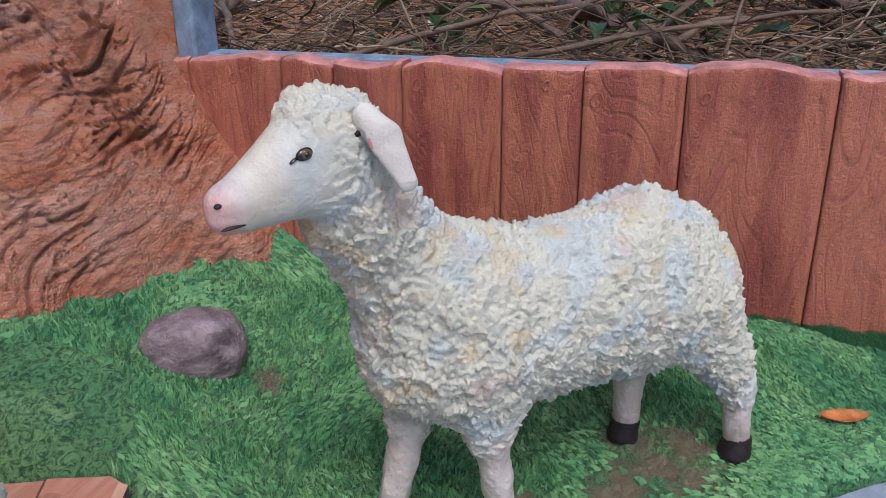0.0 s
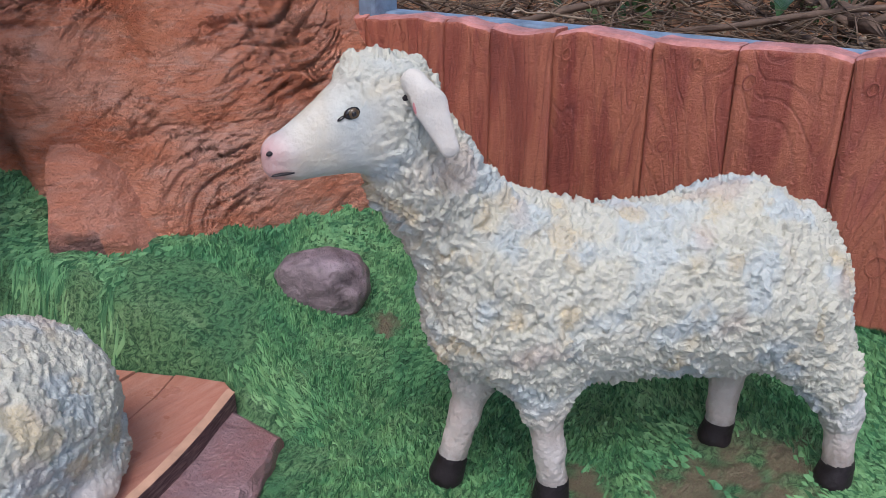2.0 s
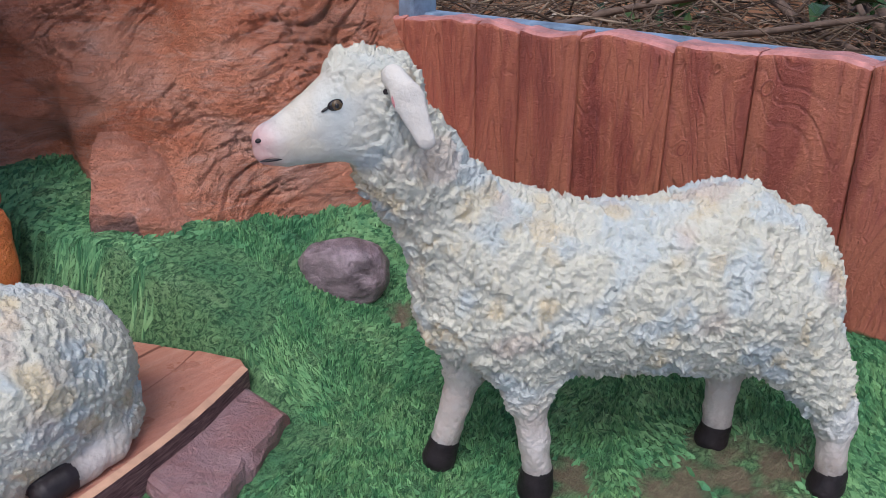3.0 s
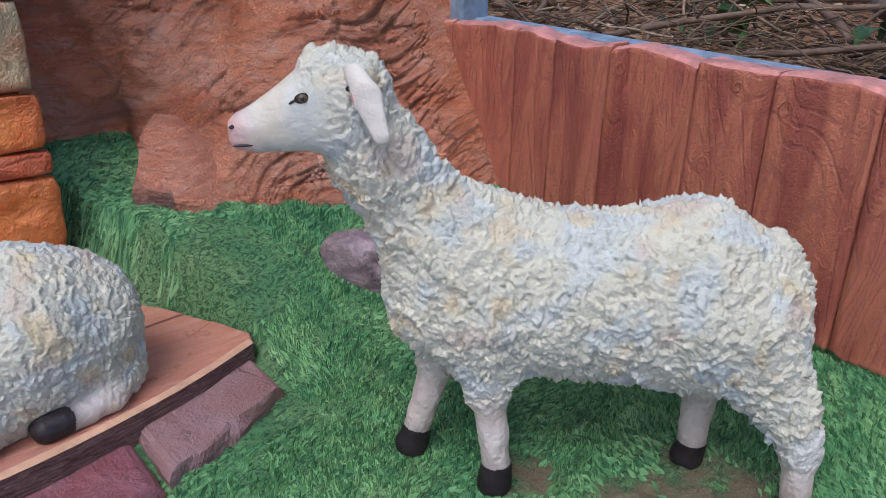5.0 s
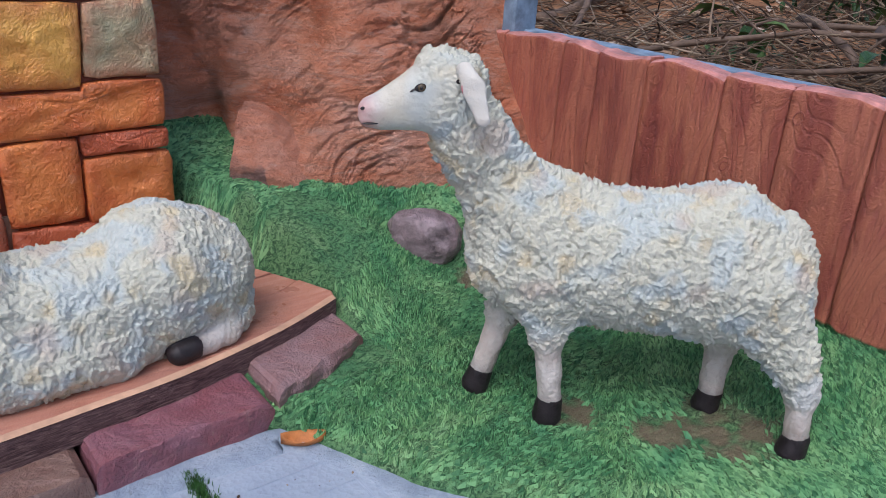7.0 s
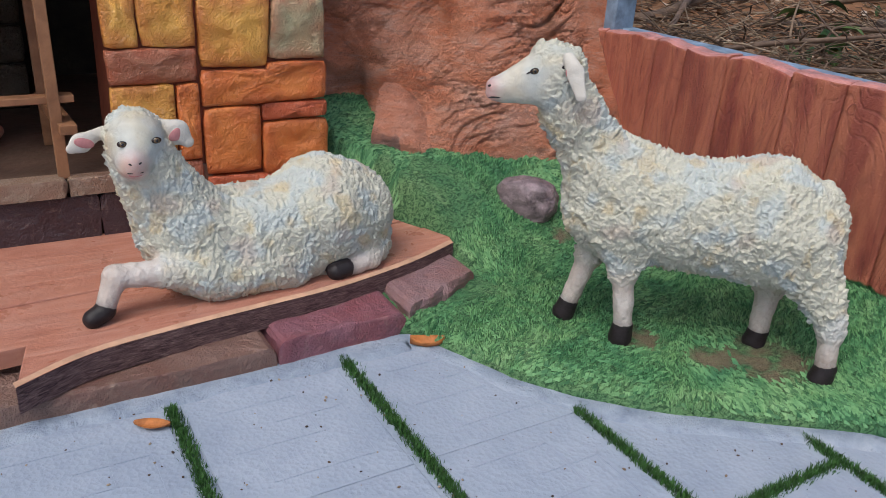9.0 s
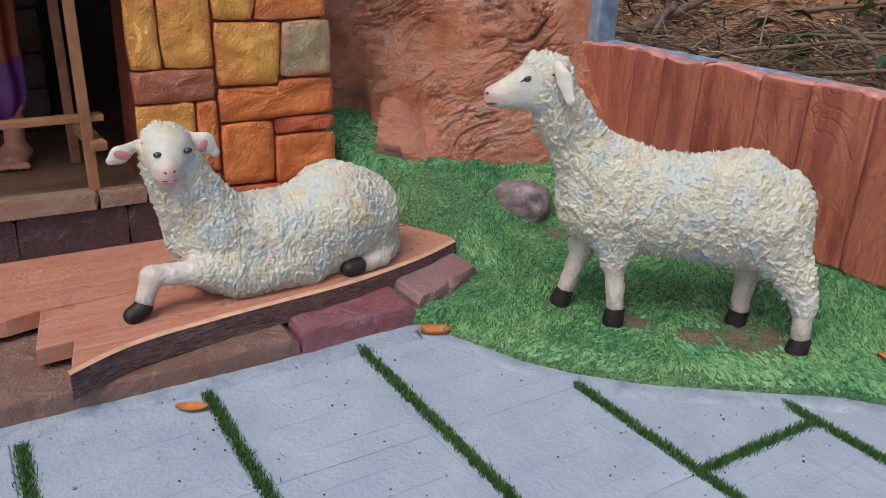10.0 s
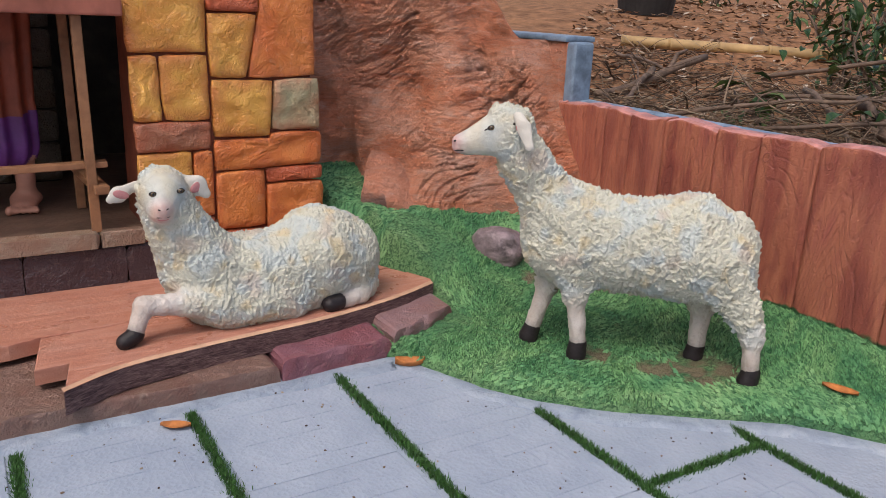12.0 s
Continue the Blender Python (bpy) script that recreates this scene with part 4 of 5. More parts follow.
for ex, ez in ((0.133, 0.612), (0.216, 0.608)):
    tip = 6 if ex < 0.18 else -6
    LEYES += [((ex, 0.1300, ez), (0.0125, 0.006, 0.0085), (0, tip, 0), 3), ((ex, 0.1325, ez), (0.0085, 0.0045, 0.0074), (0, 0, 0), 4), ((ex, 0.1350, ez), (0.0045, 0.003, 0.0045), (0, 0, 0), 3)]
LEYES += [((0.185, 0.1655, 0.566), (0.0060, 0.004, 0.003), (0, 25, 0), 5), ((0.206, 0.1655, 0.565), (0.0060, 0.004, 0.003), (0, -25, 0), 5), ((0.196, 0.1615, 0.541), (0.021, 0.004, 0.0022), (0, 0, 0), 5), ((0.196, 0.158, 0.534), (0.017, 0.004, 0.005), (0, 0, 0), 6)]
LEYES += [((0.064, 0.0575, 0.604), (0.027, 0.004, 0.016), (0, 28, 12), 6), ((0.293, 0.0440, 0.594), (0.026, 0.004, 0.013), (0, -20, 10), 6)]
lying = statue_sheep("sheep_statue", LYING, LEYES, 0.0068, 0.0030, blue=(-0.2, 0.1, 0.40, 0.12))
lying.matrix_world = Matrix(((0, 1, 0, -1.005), (-1, 0, 0, 0.115), (0, 0, 1, -0.006), (0, 0, 0, 1)))
tagged(lying, "white plaster sheep lying on the salmon step, head raised", "statue", group="sheep statues")

# ---- small rock and boulder on the mound ----
def boulder(name, x, y, z, radii, seed, rz=0.0, material=None):
    bm = bmesh.new()
    bmesh.ops.create_icosphere(bm, subdivisions=5, radius=1)
    for v in bm.verts:
        p = v.co.copy()
        c = max(abs(p.x), abs(p.y), abs(p.z))
        p = p.lerp(p / c * 0.86, 0.22)
        p *= 1 + 0.09 * fbm(p, 1.2, 3, seed) + 0.03 * (1 - abs(fbm((p.x, p.y, p.z * 3), 2.2, 3, seed)))
        v.co = Vector((p.x * radii[0], p.y * radii[1], p.z * radii[2]))
    for f in bm.faces:
        f.smooth = True
    me = bpy.data.meshes.new(name)
    bm.to_mesh(me)
    bm.free()
    ob = solid(name, me, material)
    ob.matrix_world = pose(x, y, z, 0, 0, rz)
    return ob


def boulder_material():
    k = Nodes("pink_boulder_paint", 0.45, spec=0.4)
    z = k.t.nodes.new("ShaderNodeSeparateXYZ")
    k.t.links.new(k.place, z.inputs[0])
    # Grey-brown below a noisy height line, only at the block's left end.
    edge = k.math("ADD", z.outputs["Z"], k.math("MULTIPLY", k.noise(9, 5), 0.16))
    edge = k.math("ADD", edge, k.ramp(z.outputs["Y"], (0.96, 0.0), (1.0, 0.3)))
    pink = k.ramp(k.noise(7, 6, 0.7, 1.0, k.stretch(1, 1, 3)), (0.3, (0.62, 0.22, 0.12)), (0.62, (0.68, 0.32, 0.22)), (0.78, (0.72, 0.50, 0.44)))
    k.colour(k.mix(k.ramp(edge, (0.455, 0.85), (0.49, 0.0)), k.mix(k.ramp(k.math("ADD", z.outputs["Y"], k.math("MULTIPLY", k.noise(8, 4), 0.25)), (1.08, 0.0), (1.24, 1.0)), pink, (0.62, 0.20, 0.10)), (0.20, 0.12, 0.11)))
    return k.bump(k.noise(14, 8, 0.7, 1.2, k.stretch(1, 1, 3.5)), 0.04, 1.0).bump(k.ridge(9, 0.05, 4, 1.2, k.stretch(1, 1, 3.4)), 0.006, 0.6).bump(k.noise(110, 4), 0.007, 1.0).m


BOULDER = boulder_material()
GREYROCK = plain("purple_grey_stone_paint", (0.19, 0.145, 0.155), 0.38, scale=16, spread=0.75, bump=0.012)


LEDGE_FOOT = [(-1.465, 0.882, 0), (-1.40, 0.96, 0), (-1.355, 1.06, 0), (-1.345, 1.18, 0), (-1.34, 1.33, 0)]
LEDGE_RISE = [(-0.01, 0.20), (0.0, 0.34), (0.008, 0.395), (0.05, 0.440), (0.13, 0.505), (0.22, 0.535), (0.34, 0.55)]


def wedge_point(u, v):
    """A sloping ledge: a low dark front, a tilted top that runs back and sideways into the rock."""
    cap = min(1, u / 0.08)
    along = max(0, u - 0.08) / 0.92
    f = v * (len(LEDGE_RISE) - 1)
    i = min(len(LEDGE_RISE) - 2, int(f))
    d, z = (LEDGE_RISE[i][q] + (LEDGE_RISE[i + 1][q] - LEDGE_RISE[i][q]) * (f - i) for q in (0, 1))
    z -= 0.20 * step(0.10, 1.0, along) * step(0.28, 0.45, z)
    z = 0.22 + (z - 0.22) * cap if z > 0.22 else z
    p = lerp_path(LEDGE_FOOT, along)
    x, y = p.x - 0.80 * d - 0.012 * (1 - cap) - 0.05 * step(0.7, 1.0, along), p.y + 0.55 * d * (1 - 0.5 * along) - 0.012 * (1 - cap)
    n = 0.022 * fbm((x, y, z), 7, 3, 2.0) + 0.012 * abs(fbm((x * 6, y * 6, z * 26), 1.4, 3, 5.0))
    return (x + 0.6 * n, y - 0.5 * n, z + 0.5 * n)


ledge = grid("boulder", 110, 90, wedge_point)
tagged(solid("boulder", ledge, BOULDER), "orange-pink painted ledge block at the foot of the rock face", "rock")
tagged(boulder("small_rock", -1.085, 1.36, 0.205, (0.124, 0.088, 0.086), 3.6, 35, GREYROCK), "small purple-grey painted stone on the mound", "stone")

# ---- workbench in the hut ----
WOOD = plain("brown_bench_wood", (0.27, 0.13, 0.065), 0.5, scale=12, spread=0.3)
REDTOP = plain("red_brown_bench_top", (0.33, 0.11, 0.075), 0.45, scale=9, spread=0.3)
bench = new("workbench")
tagged(bench, "brown wooden workbench with splayed legs in the hut", "table")
part("tabletop", box(-1.95, -1.42, -1.35, -0.055, 1.105, 1.165, 0.008), REDTOP, bench)


def bar(a, b, w, d):
    """A square bar from a to b."""
    a, b = Vector(a), Vector(b)
    bm = box(-w / 2, w / 2, -d / 2, d / 2, 0, (b - a).length, 0.003)
    bmesh.ops.transform(bm, matrix=Matrix.Translation(a) @ (b - a).to_track_quat("Z", "X").to_matrix().to_4x4(), verts=bm.verts[:])
    return bm


for x in (-1.47, -1.86):
    for y, s in ((-0.19, 1), (-1.22, -1)):
        part("leg", bar((x, y, 0.336), (x, y - 0.012 * s, 1.105), 0.034, 0.030), WOOD, bench)
part("stretcher", bar((-1.492, -1.30, 0.565), (-1.492, -0.135, 0.585), 0.022, 0.050), WOOD, bench)
part("stretcher", bar((-1.90, -0.19, 0.50), (-1.42, -0.165, 0.50), 0.03, 0.05), WOOD, bench)

# ---- robed figure behind the bench ----
FLESH = plain("flesh_paint", (0.50, 0.24, 0.17), 0.5, scale=12, spread=0.15, bump=0.001)
ROBE = plain("rust_robe_paint", (0.27, 0.065, 0.035), 0.55, scale=8, spread=0.4, bump=0.006)
HEM = plain("purple_hem_paint", (0.15, 0.04, 0.20), 0.5, scale=10, spread=0.3)
figure_limbs = [
    ((-1.93, -0.375, 0.66), 0.042, (-1.94, -0.378, 0.40), 0.035, 1.0, "leg", 0.02), ((-1.94, -0.382, 0.375), 0.034, (-1.865, -0.400, 0.358), 0.026, 1.8, "leg", 0.02),
    ((-1.96, -0.555, 0.66), 0.035, (-1.96, -0.555, 0.38), 0.028, 1.0, "leg", 0.02), ((-1.96, -0.555, 0.37), 0.028, (-1.88, -0.595, 0.352), 0.024, 1.3, "leg", 0.02),
    ((-1.96, -0.465, 0.60), 0.12, (-1.98, -0.465, 0.69), 0.125, 1.25, "hem", 0.02), ((-1.98, -0.465, 0.72), 0.125, (-2.0, -0.465, 1.3), 0.15, 1.2, "robe", 0.02),
    ((-2.0, -0.465, 1.35), 0.15, (-2.0, -0.465, 1.6), 0.12, 1.2, "robe", 0.03), ((-2.0, -0.465, 1.78), 0.10, (-2.0, -0.465, 1.84), 0.10, 1.0, "leg", 0.03),
    *[((-1.842 + 0.004 * abs(t - 1), -0.448 + 0.022 * t, 0.353), 0.0135 if t else 0.018, (-1.825 + 0.004 * t, -0.452 + 0.0235 * t, 0.351), 0.0120 if t else 0.017, 1.0, "leg", 0.004) for t in range(5)],
]
V, F = melt(figure_limbs, 0.008, 0.02)
near = np.argmin(np.stack([limb_distance(V, l) for l in figure_limbs], 1), 1)
V = V + 0.012 * np.sin(np.arctan2(V[:, 1] + 0.465, V[:, 0] + 1.98) * 11)[:, None] * ((near[:, None] >= 4) & (near[:, None] <= 6)) * np.array([1, 0.4, 0])
me = mesh_of("robed_statue", V, F)
slot = np.array([{"leg": 0, "robe": 1, "hem": 2}[figure_limbs[i][5]] for i in near])
me.polygons.foreach_set("material_index", slot[F[:, 0]].astype(np.int32)[: len(me.polygons)])
tagged(solid("robed_statue", me, FLESH, ROBE, HEM), "barefoot painted statue in a rust robe with purple hem", "statue")

# ---- paving slabs and turf joints ----
paving = new("pavement")
tagged(paving, "square pale blue paving tiles with turf in the joints", "pavement", kind="structure")
X_JOINTS = [-0.575, -0.125, 0.33, 0.79, 1.25, 1.71, 2.17]


def tile_mesh():
    """One paving tile with a faint raised key pattern."""
    bm = box(-0.2255, 0.2255, -0.2135, 0.2135, -0.03, 0.0, 0.004)
    for x0, x1, y0, y1 in [(-0.16, -0.152, -0.15, 0.06), (-0.16, 0.02, 0.06, 0.068), (0.012, 0.02, -0.15, 0.06), (-0.07, -0.062, -0.02, 0.16), (-0.07, 0.15, 0.152, 0.16), (0.142, 0.15, -0.1, 0.152), (0.06, 0.142, -0.1, -0.092)]:
        bmesh.ops.create_cube(bm, size=1, matrix=Matrix.LocRotScale(((x0 + x1) / 2, (y0 + y1) / 2, 0), None, (x1 - x0, y1 - y0, 0.0036)))
    me = bpy.data.meshes.new("tile")
    bm.to_mesh(me)
    bm.free()
    me.materials.append(TILE)
    return me


TILE_MESH = tile_mesh()
for y0, y1 in zip(STRIPS_Y, STRIPS_Y[1:]):
    for x0, x1 in zip(X_JOINTS, X_JOINTS[1:]):
        if y1 > mound_edge(x1) + 0.01 or y1 > mound_edge(x0) + 0.25:
            continue
        t = part("tile", TILE_MESH, None, paving)
        t.location = ((x0 + x1) / 2, (y0 + y1) / 2, 0.002 * ripple((x0, y0, 0), 5))


def turf(name, ax, ay, bx, by, seed):
    rng = random.Random(seed)
    vs, fs = [], []
    length = math.hypot(bx - ax, by - ay)
    dx, dy = (bx - ax) / length, (by - ay) / length
    for _ in range(int(length * 4200)):
        s, w = rng.uniform(0, length), rng.gauss(0, 0.0085)
        x, y = ax + dx * s - dy * w, ay + dy * s + dx * w
        a, h, lean = rng.uniform(0, 6.283), rng.uniform(0.010, 0.024), rng.uniform(0.003, 0.014)
        tx, ty = math.cos(a) * 0.0011, math.sin(a) * 0.0011
        lx, ly = math.cos(a + 1.57 + rng.uniform(-1, 1)) * lean, math.sin(a + 1.57 + rng.uniform(-1, 1)) * lean
        k = len(vs)
        vs += [(x - tx, y - ty, -0.006), (x + tx, y + ty, -0.006), (x + tx + lx * 0.4, y + ty + ly * 0.4, -0.006 + h * 0.65), (x - tx + lx * 0.4, y - ty + ly * 0.4, -0.006 + h * 0.65), (x + lx, y + ly, -0.006 + h)]
        fs += [(k, k + 1, k + 2, k + 3), (k + 3, k + 2, k + 4)]
    return tagged(solid(name, mesh_of(name, vs, fs, False), TURF), "strip of short green turf in a paving joint", "grass", kind="stuff")


for k, (ax, ay, bx, by) in enumerate([(-0.56, -0.555, 1.3, -0.555), (-0.58, -0.093, 1.3, -0.093), (-0.62, 0.395, 1.3, 0.385), (-0.135, 0.855, 1.6, 0.865), (0.22, 1.325, 1.6, 1.31), (0.33, 0.87, 0.33, 1.31), (0.79, 0.4, 0.79, 0.87), (0.79, 1.31, 0.79, 1.75)]):
    turf("turf_strip", ax, ay, bx, by, k)

# ---- end block behind the rock ----
block = new("wall_end_block")
tagged(block, "red-brown cement end wall with a blue-grey cap", "wall", kind="structure")
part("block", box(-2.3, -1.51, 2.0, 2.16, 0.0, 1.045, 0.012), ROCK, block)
part("cap", box(-2.3, -1.512, 1.985, 2.175, 1.046, 1.075, 0.010), BLUE, block, "blue-grey painted cap")


# ---- bank behind the wall ----
def tube(points, r0, r1, sides=6, bend=0.0, seed=0):
    """A tapered, slightly crooked stick along points: vertices and faces."""
    pts = [Vector(p) for p in points]
    vs, fs = [], []
    n = len(pts)
    for i, p in enumerate(pts):
        d = (pts[min(n - 1, i + 1)] - pts[max(0, i - 1)]).normalized()
        a = d.orthogonal().normalized()
        b = d.cross(a)
        r = r0 + (r1 - r0) * i / (n - 1)
        r *= 1 + bend * ripple((p.x, p.y, p.z), 9, seed)
        for k in range(sides):
            t = 6.2832 * k / sides
            vs.append(p + a * (math.cos(t) * r) + b * (math.sin(t) * r))
    for i in range(n - 1):
        for k in range(sides):
            l = (k + 1) % sides
            fs.append((i * sides + k, i * sides + l, (i + 1) * sides + l, (i + 1) * sides + k))
    fs.append(tuple(range(sides))[::-1])
    fs.append(tuple((n - 1) * sides + k for k in range(sides)))
    return vs, fs


def crooked(a, b, n, wander, rng):
    a, b = Vector(a), Vector(b)
    out, off = [], Vector((0, 0, 0))
    for i in range(n + 1):
        off += Vector((rng.uniform(-1, 1), rng.uniform(-1, 1), rng.uniform(-1, 1))) * wander
        k = math.sin(math.pi * i / n) ** 0.5 if 0 < i < n else 0
        out.append(a.lerp(b, i / n) + off * k)
    return out


def joined(name, pieces, *materials, smooth=True):
    vs, fs = [], []
    for v, f in pieces:
        k = len(vs)
        vs += v
        fs += [tuple(i + k for i in q) for q in f]
    return solid(name, mesh_of(name, vs, fs, smooth), *materials)


def island_material(name, stops, rough=0.7, bump=0.002):
    """Each separate piece takes a shade of its own."""
    k = Nodes(name, rough, spec=0.25)
    r = k.t.nodes.new("ShaderNodeNewGeometry").outputs["Random Per Island"]
    k.colour(k.mix(k.ramp(k.noise(60, 4), (0.35, 0.0), (0.7, 0.4)), k.ramp(r, *stops), stops[0][1]))
    return k.bump(k.noise(150, 4), bump, 0.8).m


TWIG = island_material("dry_twigs", [(0.0, (0.03, 0.02, 0.014)), (0.45, (0.11, 0.07, 0.045)), (0.75, (0.26, 0.18, 0.12)), (1.0, (0.42, 0.33, 0.23))])
LITTER = island_material("dry_leaf_litter", [(0.0, (0.07, 0.035, 0.02)), (0.5, (0.20, 0.11, 0.06)), (0.8, (0.36, 0.25, 0.17)), (1.0, (0.58, 0.48, 0.39))])
BRANCH = plain("grey_brown_branch", (0.13, 0.085, 0.06), 0.75, scale=14, spread=0.45, bump=0.006)
BAMBOO = plain("dry_bamboo", (0.42, 0.27, 0.12), 0.5, scale=5, spread=0.3, bump=0.001)
LEAF = island_material("green_shrub_leaves", [(0.0, (0.012, 0.030, 0.010)), (0.6, (0.035, 0.075, 0.022)), (1.0, (0.09, 0.14, 0.04))], 0.4)

rng = random.Random(11)


def leaf_quad(c, size, rng, droop=0.25, flat=False):
    """A folded, pointed leaf."""
    yaw, tilt, roll = rng.uniform(0, 360), rng.uniform(-20, 20) if flat else rng.uniform(-70, 40), rng.uniform(-25, 25)
    m = Matrix.Translation(c) @ pose(0, 0, 0, tilt, roll, yaw)
    w = size * rng.uniform(0.17, 0.26)
    pts = [(0, 0, 0), (w * 0.8, size * 0.3, w * 0.35), (w * 0.75, size * 0.65, w * 0.3), (0, size, -size * droop), (-w * 0.75, size * 0.65, w * 0.3), (-w * 0.8, size * 0.3, w * 0.35), (0, size * 0.33, 0), (0, size * 0.68, -size * droop * 0.3)]
    return [m @ Vector(p) for p in pts], [(0, 1, 6), (1, 2, 7, 6), (2, 3, 7), (0, 6, 5), (6, 7, 4, 5), (7, 3, 4)]


pieces = []
for _ in range(8500):
    y = 2.13 + rng.random() ** 1.9 * 8.0
    x = rng.uniform(-2.2 - (y - 2) * 0.9, 2.6 + (y - 2) * 0.2)
    pieces.append(leaf_quad((x, y, ground_height(x, y) + rng.uniform(0.002, 0.03)), rng.uniform(0.035, 0.085) * (1 + 0.12 * (y - 2)), rng, rng.uniform(-0.3, 0.3), True))
tagged(joined("leaf_litter", pieces, LITTER, smooth=False), "brown dry leaf litter on the bank", "litter", kind="stuff")

pieces = []
for _ in range(3000):
    y = 2.14 + rng.random() ** 1.5 * 2.4
    x = rng.uniform(-1.9 - (y - 2) * 0.7, 2.4)
    heap = 0.03 + 0.14 * max(0, 0.5 + fbm((x, y, 0), 1.6, 2)) * step(-1.7, -1.0, x)
    z = ground_height(x, y) + rng.uniform(0.0, heap)
    a, l = rng.uniform(0, 6.283), rng.uniform(0.12, 0.5)
    d = Vector((math.cos(a) * l, math.sin(a) * l, rng.uniform(-0.06, 0.20) * l / 0.3 * rng.random()))
    r = rng.uniform(0.0012, 0.0028) if rng.random() < 0.8 else rng.uniform(0.003, 0.007)
    p = Vector((x, y, z))
    if p.y + d.y < 2.13:
        d.y = -d.y
    pieces.append(tube(crooked(p, p + d, 4, 0.012, rng), r, r * 0.6, 4))
brush = base_at("brush_heap", -0.3, 2.4, 0.7)
tagged(brush, "heap of loose dry twigs behind the wall", "brushwood")
near_wall = sorted(pieces, key=lambda q: q[0][0].y + 0.25 * abs(q[0][0].x + 0.4))
for v, f in near_wall[:280]:
    under(part("twig", mesh_of("twig", v, f), TWIG, None), brush)
pieces = near_wall[280:]
tagged(joined("dry_twigs", pieces, TWIG), "tangle of thin dry twigs and grass stalks", "twigs", kind="stuff")


def branch(a, b, r0, r1, forks=2, label="fallen grey-brown dead branch lying on the bank", material=None):
    base = base_at("fallen_branch", *a)
    tagged(base, label, "branch", group="fallen branches")
    spine = crooked(a, b, 9, (Vector(b) - Vector(a)).length * 0.02, rng)
    vs, fs = tube(spine, r0, r1, 8, 0.3, r0 * 90)
    under(part("limb", mesh_of("limb", vs, fs), material or BRANCH, None), base)
    for _ in range(forks):
        i = rng.randrange(3, 9)
        d = Vector((rng.uniform(-1, 1), rng.uniform(-0.2, 1), rng.uniform(0.0, 0.5))).normalized() * rng.uniform(0.2, 0.5)
        vs, fs = tube(crooked(spine[i], spine[i] + d, 5, 0.02, rng), r1 * 0.7, r1 * 0.25, 6)
        under(part("twig", mesh_of("twig", vs, fs), material or BRANCH, None), base)
    return base


branch((-2.05, 2.72, 0.72), (-2.30, 3.89, 0.93), 0.034, 0.026, 1)
branch((-2.20, 3.30, 0.86), (-1.72, 2.62, 0.71), 0.020, 0.012, 1)
branch((-3.6, 4.1, 0.92), (-2.2, 3.4, 0.86), 0.016, 0.009)
branch((-0.55, 2.95, 0.86), (0.10, 2.22, 0.74), 0.026, 0.022, 2)
branch((-0.95, 3.1, 0.86), (-0.20, 2.35, 0.74), 0.018, 0.010, 2)
branch((-1.20, 2.25, 0.73), (-0.35, 3.1, 0.90), 0.012, 0.007, 3)
branch((0.1, 3.2, 0.95), (0.75, 2.4, 0.76), 0.03, 0.02, 2)
branch((-0.6, 2.3, 0.75), (0.5, 2.7, 0.90), 0.010, 0.006, 3)
branch((-1.1, 2.9, 0.82), (0.3, 3.3, 0.95), 0.012, 0.007, 3)
branch((-1.6, 3.6, 0.86), (-0.3, 4.3, 1.0), 0.014, 0.008, 3)
branch((0.9, 2.3, 0.75), (1.9, 2.9, 0.95), 0.02, 0.01, 2)

pole = base_at("bamboo_pole", -3.43, 4.16, 0.99)
tagged(pole, "long dry yellow bamboo pole lying on the bank", "pole")
a, b = Vector((-3.43, 4.16, 0.985)), Vector((-1.2, 6.85, 0.90))
for k in range(9):
    p, q = a.lerp(b, k / 9), a.lerp(b, (k + 1) / 9)
    vs, fs = tube([p, p.lerp(q, 0.04), p.lerp(q, 0.08), p.lerp(q, 0.5), p.lerp(q, 0.93), q], 0.045, 0.043, 12)
    for i, v in enumerate(vs):
        if 12 <= i < 24:
            c = p.lerp(q, 0.04)
            vs[i] = c + (v - c) * 1.12
    under(part("culm_segment", mesh_of("culm_segment", vs, fs), BAMBOO, None), pole)


def shrub(x, y, height, spread, leaves, seed, size=0.085):
    r = random.Random(seed)
    z = ground_height(x, y) - 0.03
    base = base_at("shrub", x, y, z)
    tagged(base, "dark green broad-leaved shrub with thin brown stems", "shrub", group="shrubs on the bank")
    tips = []
    for _ in range(5):
        a = r.uniform(0, 6.283)
        tip = (x + math.cos(a) * spread * r.uniform(0.3, 0.9), y + abs(math.sin(a)) * spread * r.uniform(0.1, 0.9), z + height * r.uniform(0.6, 1.0))
        path = crooked((x + r.uniform(-0.05, 0.05), y + r.uniform(0, 0.05), z), tip, 7, 0.04, r)
        vs, fs = tube(path, 0.016, 0.005, 6)
        under(part("stem", mesh_of("stem", vs, fs), BRANCH, None), base)
        tips += path[2:]
    crown = []
    for _ in range(leaves):
        t = r.choice(tips)
        c = t + Vector((r.gauss(0, 1), r.gauss(0, 1), r.gauss(0, 0.8))) * spread * 0.22
        if c.y < 2.2:
            c.y = 2.2 + r.random() * 0.2
        crown.append(leaf_quad(c, size * r.uniform(0.6, 1.3), r))
    ob = joined("crown", crown, LEAF, smooth=False)
    under(ob, base)
    return base


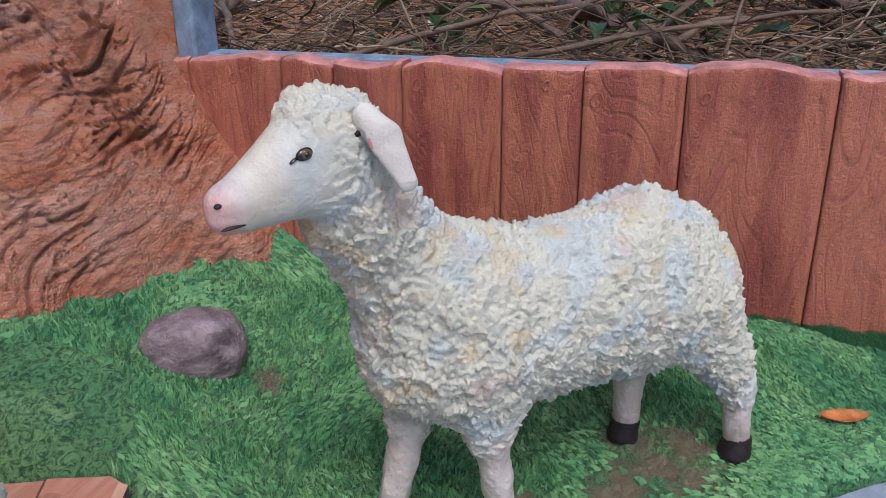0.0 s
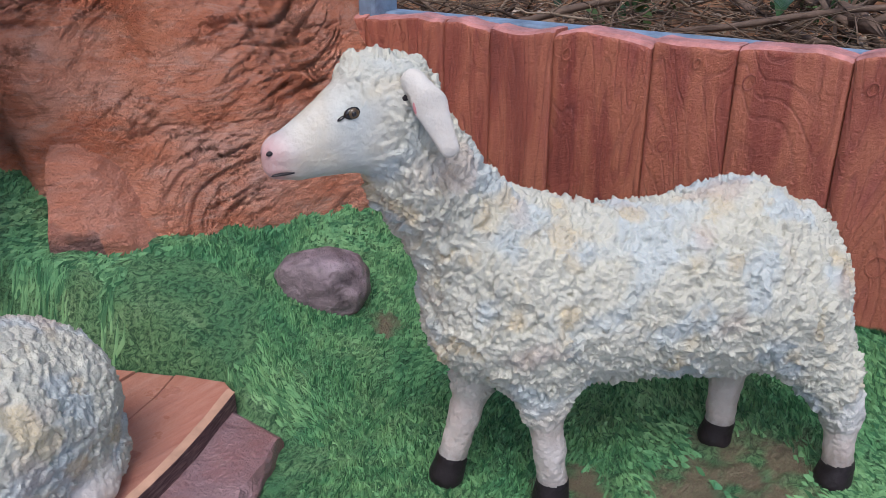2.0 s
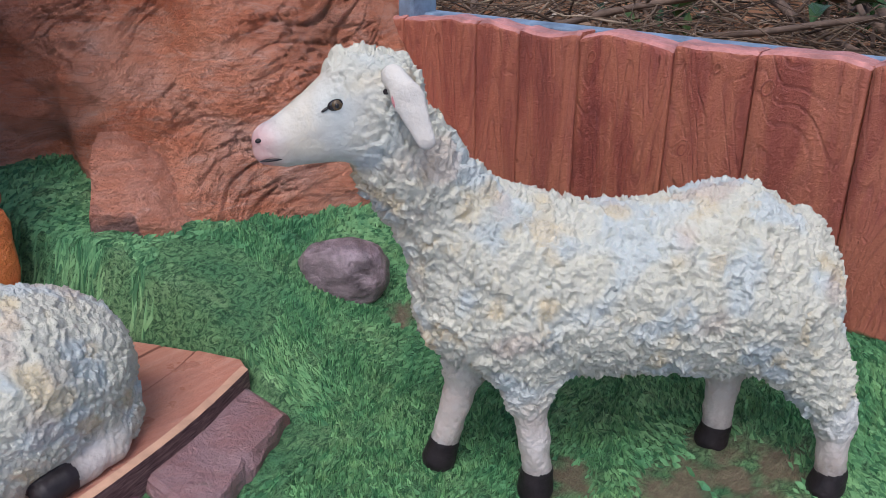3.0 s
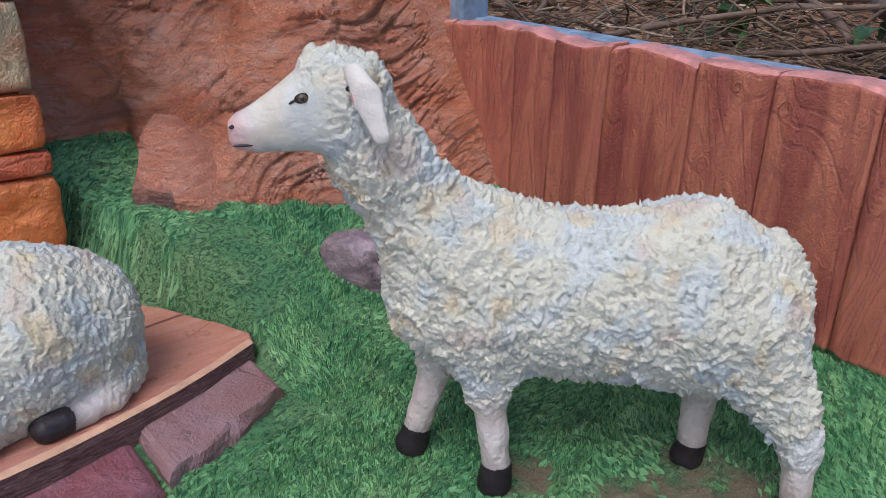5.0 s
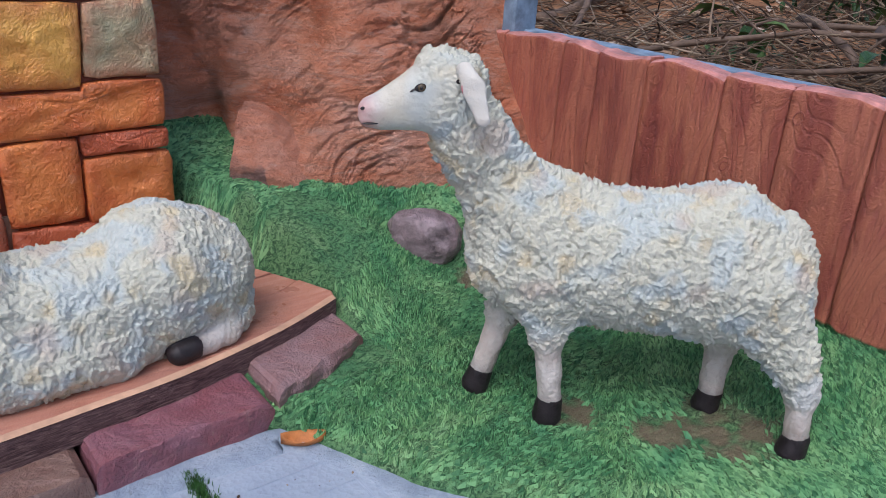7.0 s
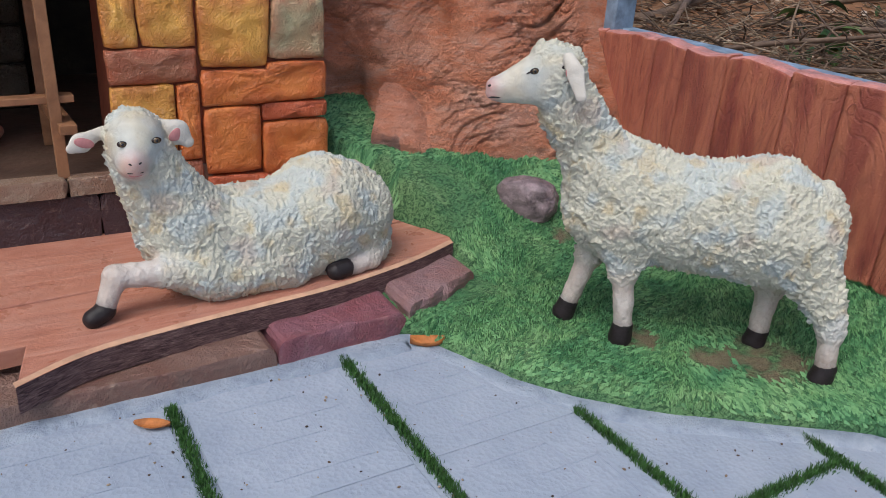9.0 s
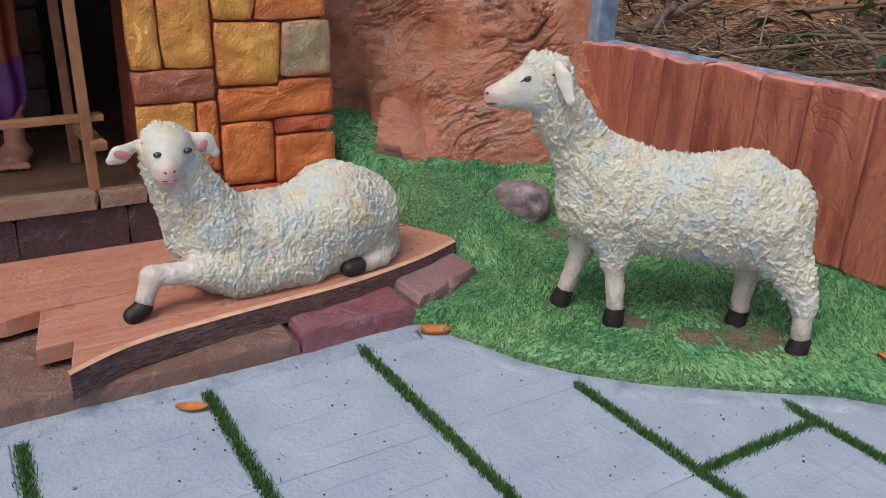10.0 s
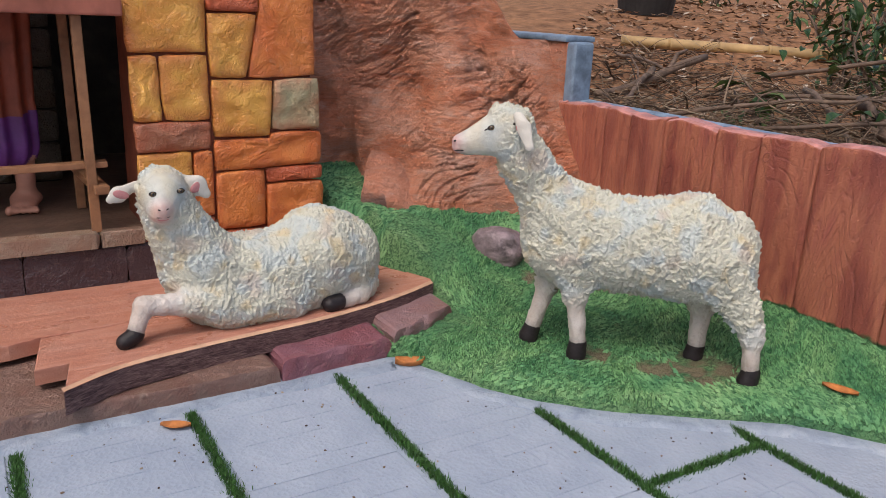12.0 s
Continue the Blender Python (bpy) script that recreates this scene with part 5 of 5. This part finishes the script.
BUSHES = [(-2.3, 5.4, 0.7, 0.5, 120), (-1.8, 4.7, 0.6, 0.5, 130), (-1.3, 4.3, 0.6, 0.5, 140), (-0.8, 3.9, 0.55, 0.5, 130), (-0.25, 3.5, 0.5, 0.45, 80), (-0.7, 5.0, 0.9, 0.7, 200), (0.4, 3.7, 0.7, 0.6, 130)]
BUSHES += [(1.2, 3.4, 0.8, 0.6, 150), (-3.4, 7.6, 0.9, 0.8, 160), (-4.8, 8.6, 1.2, 1.0, 200), (-1.8, 6.8, 1.1, 0.9, 240), (0.6, 5.4, 1.2, 0.9, 240), (-0.95, 2.75, 0.26, 0.35, 34), (-0.1, 2.5, 0.22, 0.35, 26), (-0.5, 2.9, 0.25, 0.3, 24), (0.35, 2.6, 0.25, 0.3, 24), (-6.4, 8.6, 1.0, 0.9, 160)]
for k, (x, y, h, w, n) in enumerate(BUSHES):
    shrub(x, y, h, w, n, 40 + k, 0.115)

pot = solid("plant_pot", bpy.data.meshes.new("plant_pot"), plain("black_pot", (0.02, 0.018, 0.018), 0.6))
bm = bmesh.new()
bmesh.ops.create_cone(bm, cap_ends=True, segments=28, radius1=0.30, radius2=0.38, depth=0.5)
bmesh.ops.inset_region(bm, faces=[f for f in bm.faces if f.normal.z > 0.9], thickness=0.05, depth=-0.06)
bmesh.ops.translate(bm, verts=bm.verts[:], vec=(-5.35, 6.3, ground_height(-5.35, 6.3) + 0.22))
bm.to_mesh(pot.data)
bm.free()
tagged(pot, "large black round pot standing on the bank", "pot")


# ---- fallen leaves ----
ORANGE = plain("orange_brown_dry_leaf", (0.42, 0.15, 0.04), 0.6, scale=30, spread=0.4)


def fallen_leaf(x, y, z, rz, size, curl, tint):
    nu, nv = 10, 6

    def at(u, v):
        w = size * 0.24 * math.sin(math.pi * min(1, u * 0.97 + 0.015)) ** 0.7
        s = (v - 0.5) * 2
        return (size * (u - 0.5), w * s, abs(s) ** 1.6 * size * curl + 0.004 + size * curl * 0.8 * (u - 0.5) ** 2 * 2)

    me = grid("fallen_leaf", nu, nv, at)
    ob = solid("fallen_leaf", me, ORANGE)
    sol = ob.modifiers.new("thickness", "SOLIDIFY")
    sol.thickness = 0.0012
    ob.matrix_world = pose(x, y, z, 0, 0, rz)
    return tagged(ob, tint, "leaf", group="fallen leaves")


fallen_leaf(-0.515, -0.15, 0.0, 60, 0.085, 0.12, "curled orange-brown dry leaf on the paving")
fallen_leaf(-0.575, 0.645, 0.0, 65, 0.10, 0.25, "tightly curled pale brown leaf beside the kerb")
fallen_leaf(0.335, 1.665, mound_height(0.335, 1.665) + 0.004, 20, 0.105, 0.10, "orange dry leaf lying on the green mound")

# ---- grit on the paving ----
rng = random.Random(77)
pieces = []
for _ in range(260):
    x = rng.uniform(-0.6, 0.75)
    y = rng.uniform(-0.7, min(1.25, mound_edge(x) - 0.03))
    r = rng.uniform(0.0012, 0.0036)
    v, f = ball((x, y, r * 0.6), (r * rng.uniform(0.8, 1.8), r, r * 0.7), (0, 0, rng.uniform(0, 180)), 6, 4)
    pieces.append(([tuple(p) for p in v.tolist()], [tuple(q) for q in f.tolist()]))
tagged(joined("paving_grit", pieces, TWIG), "scattered dark grit and crumbs on the paving", "grit", kind="stuff")
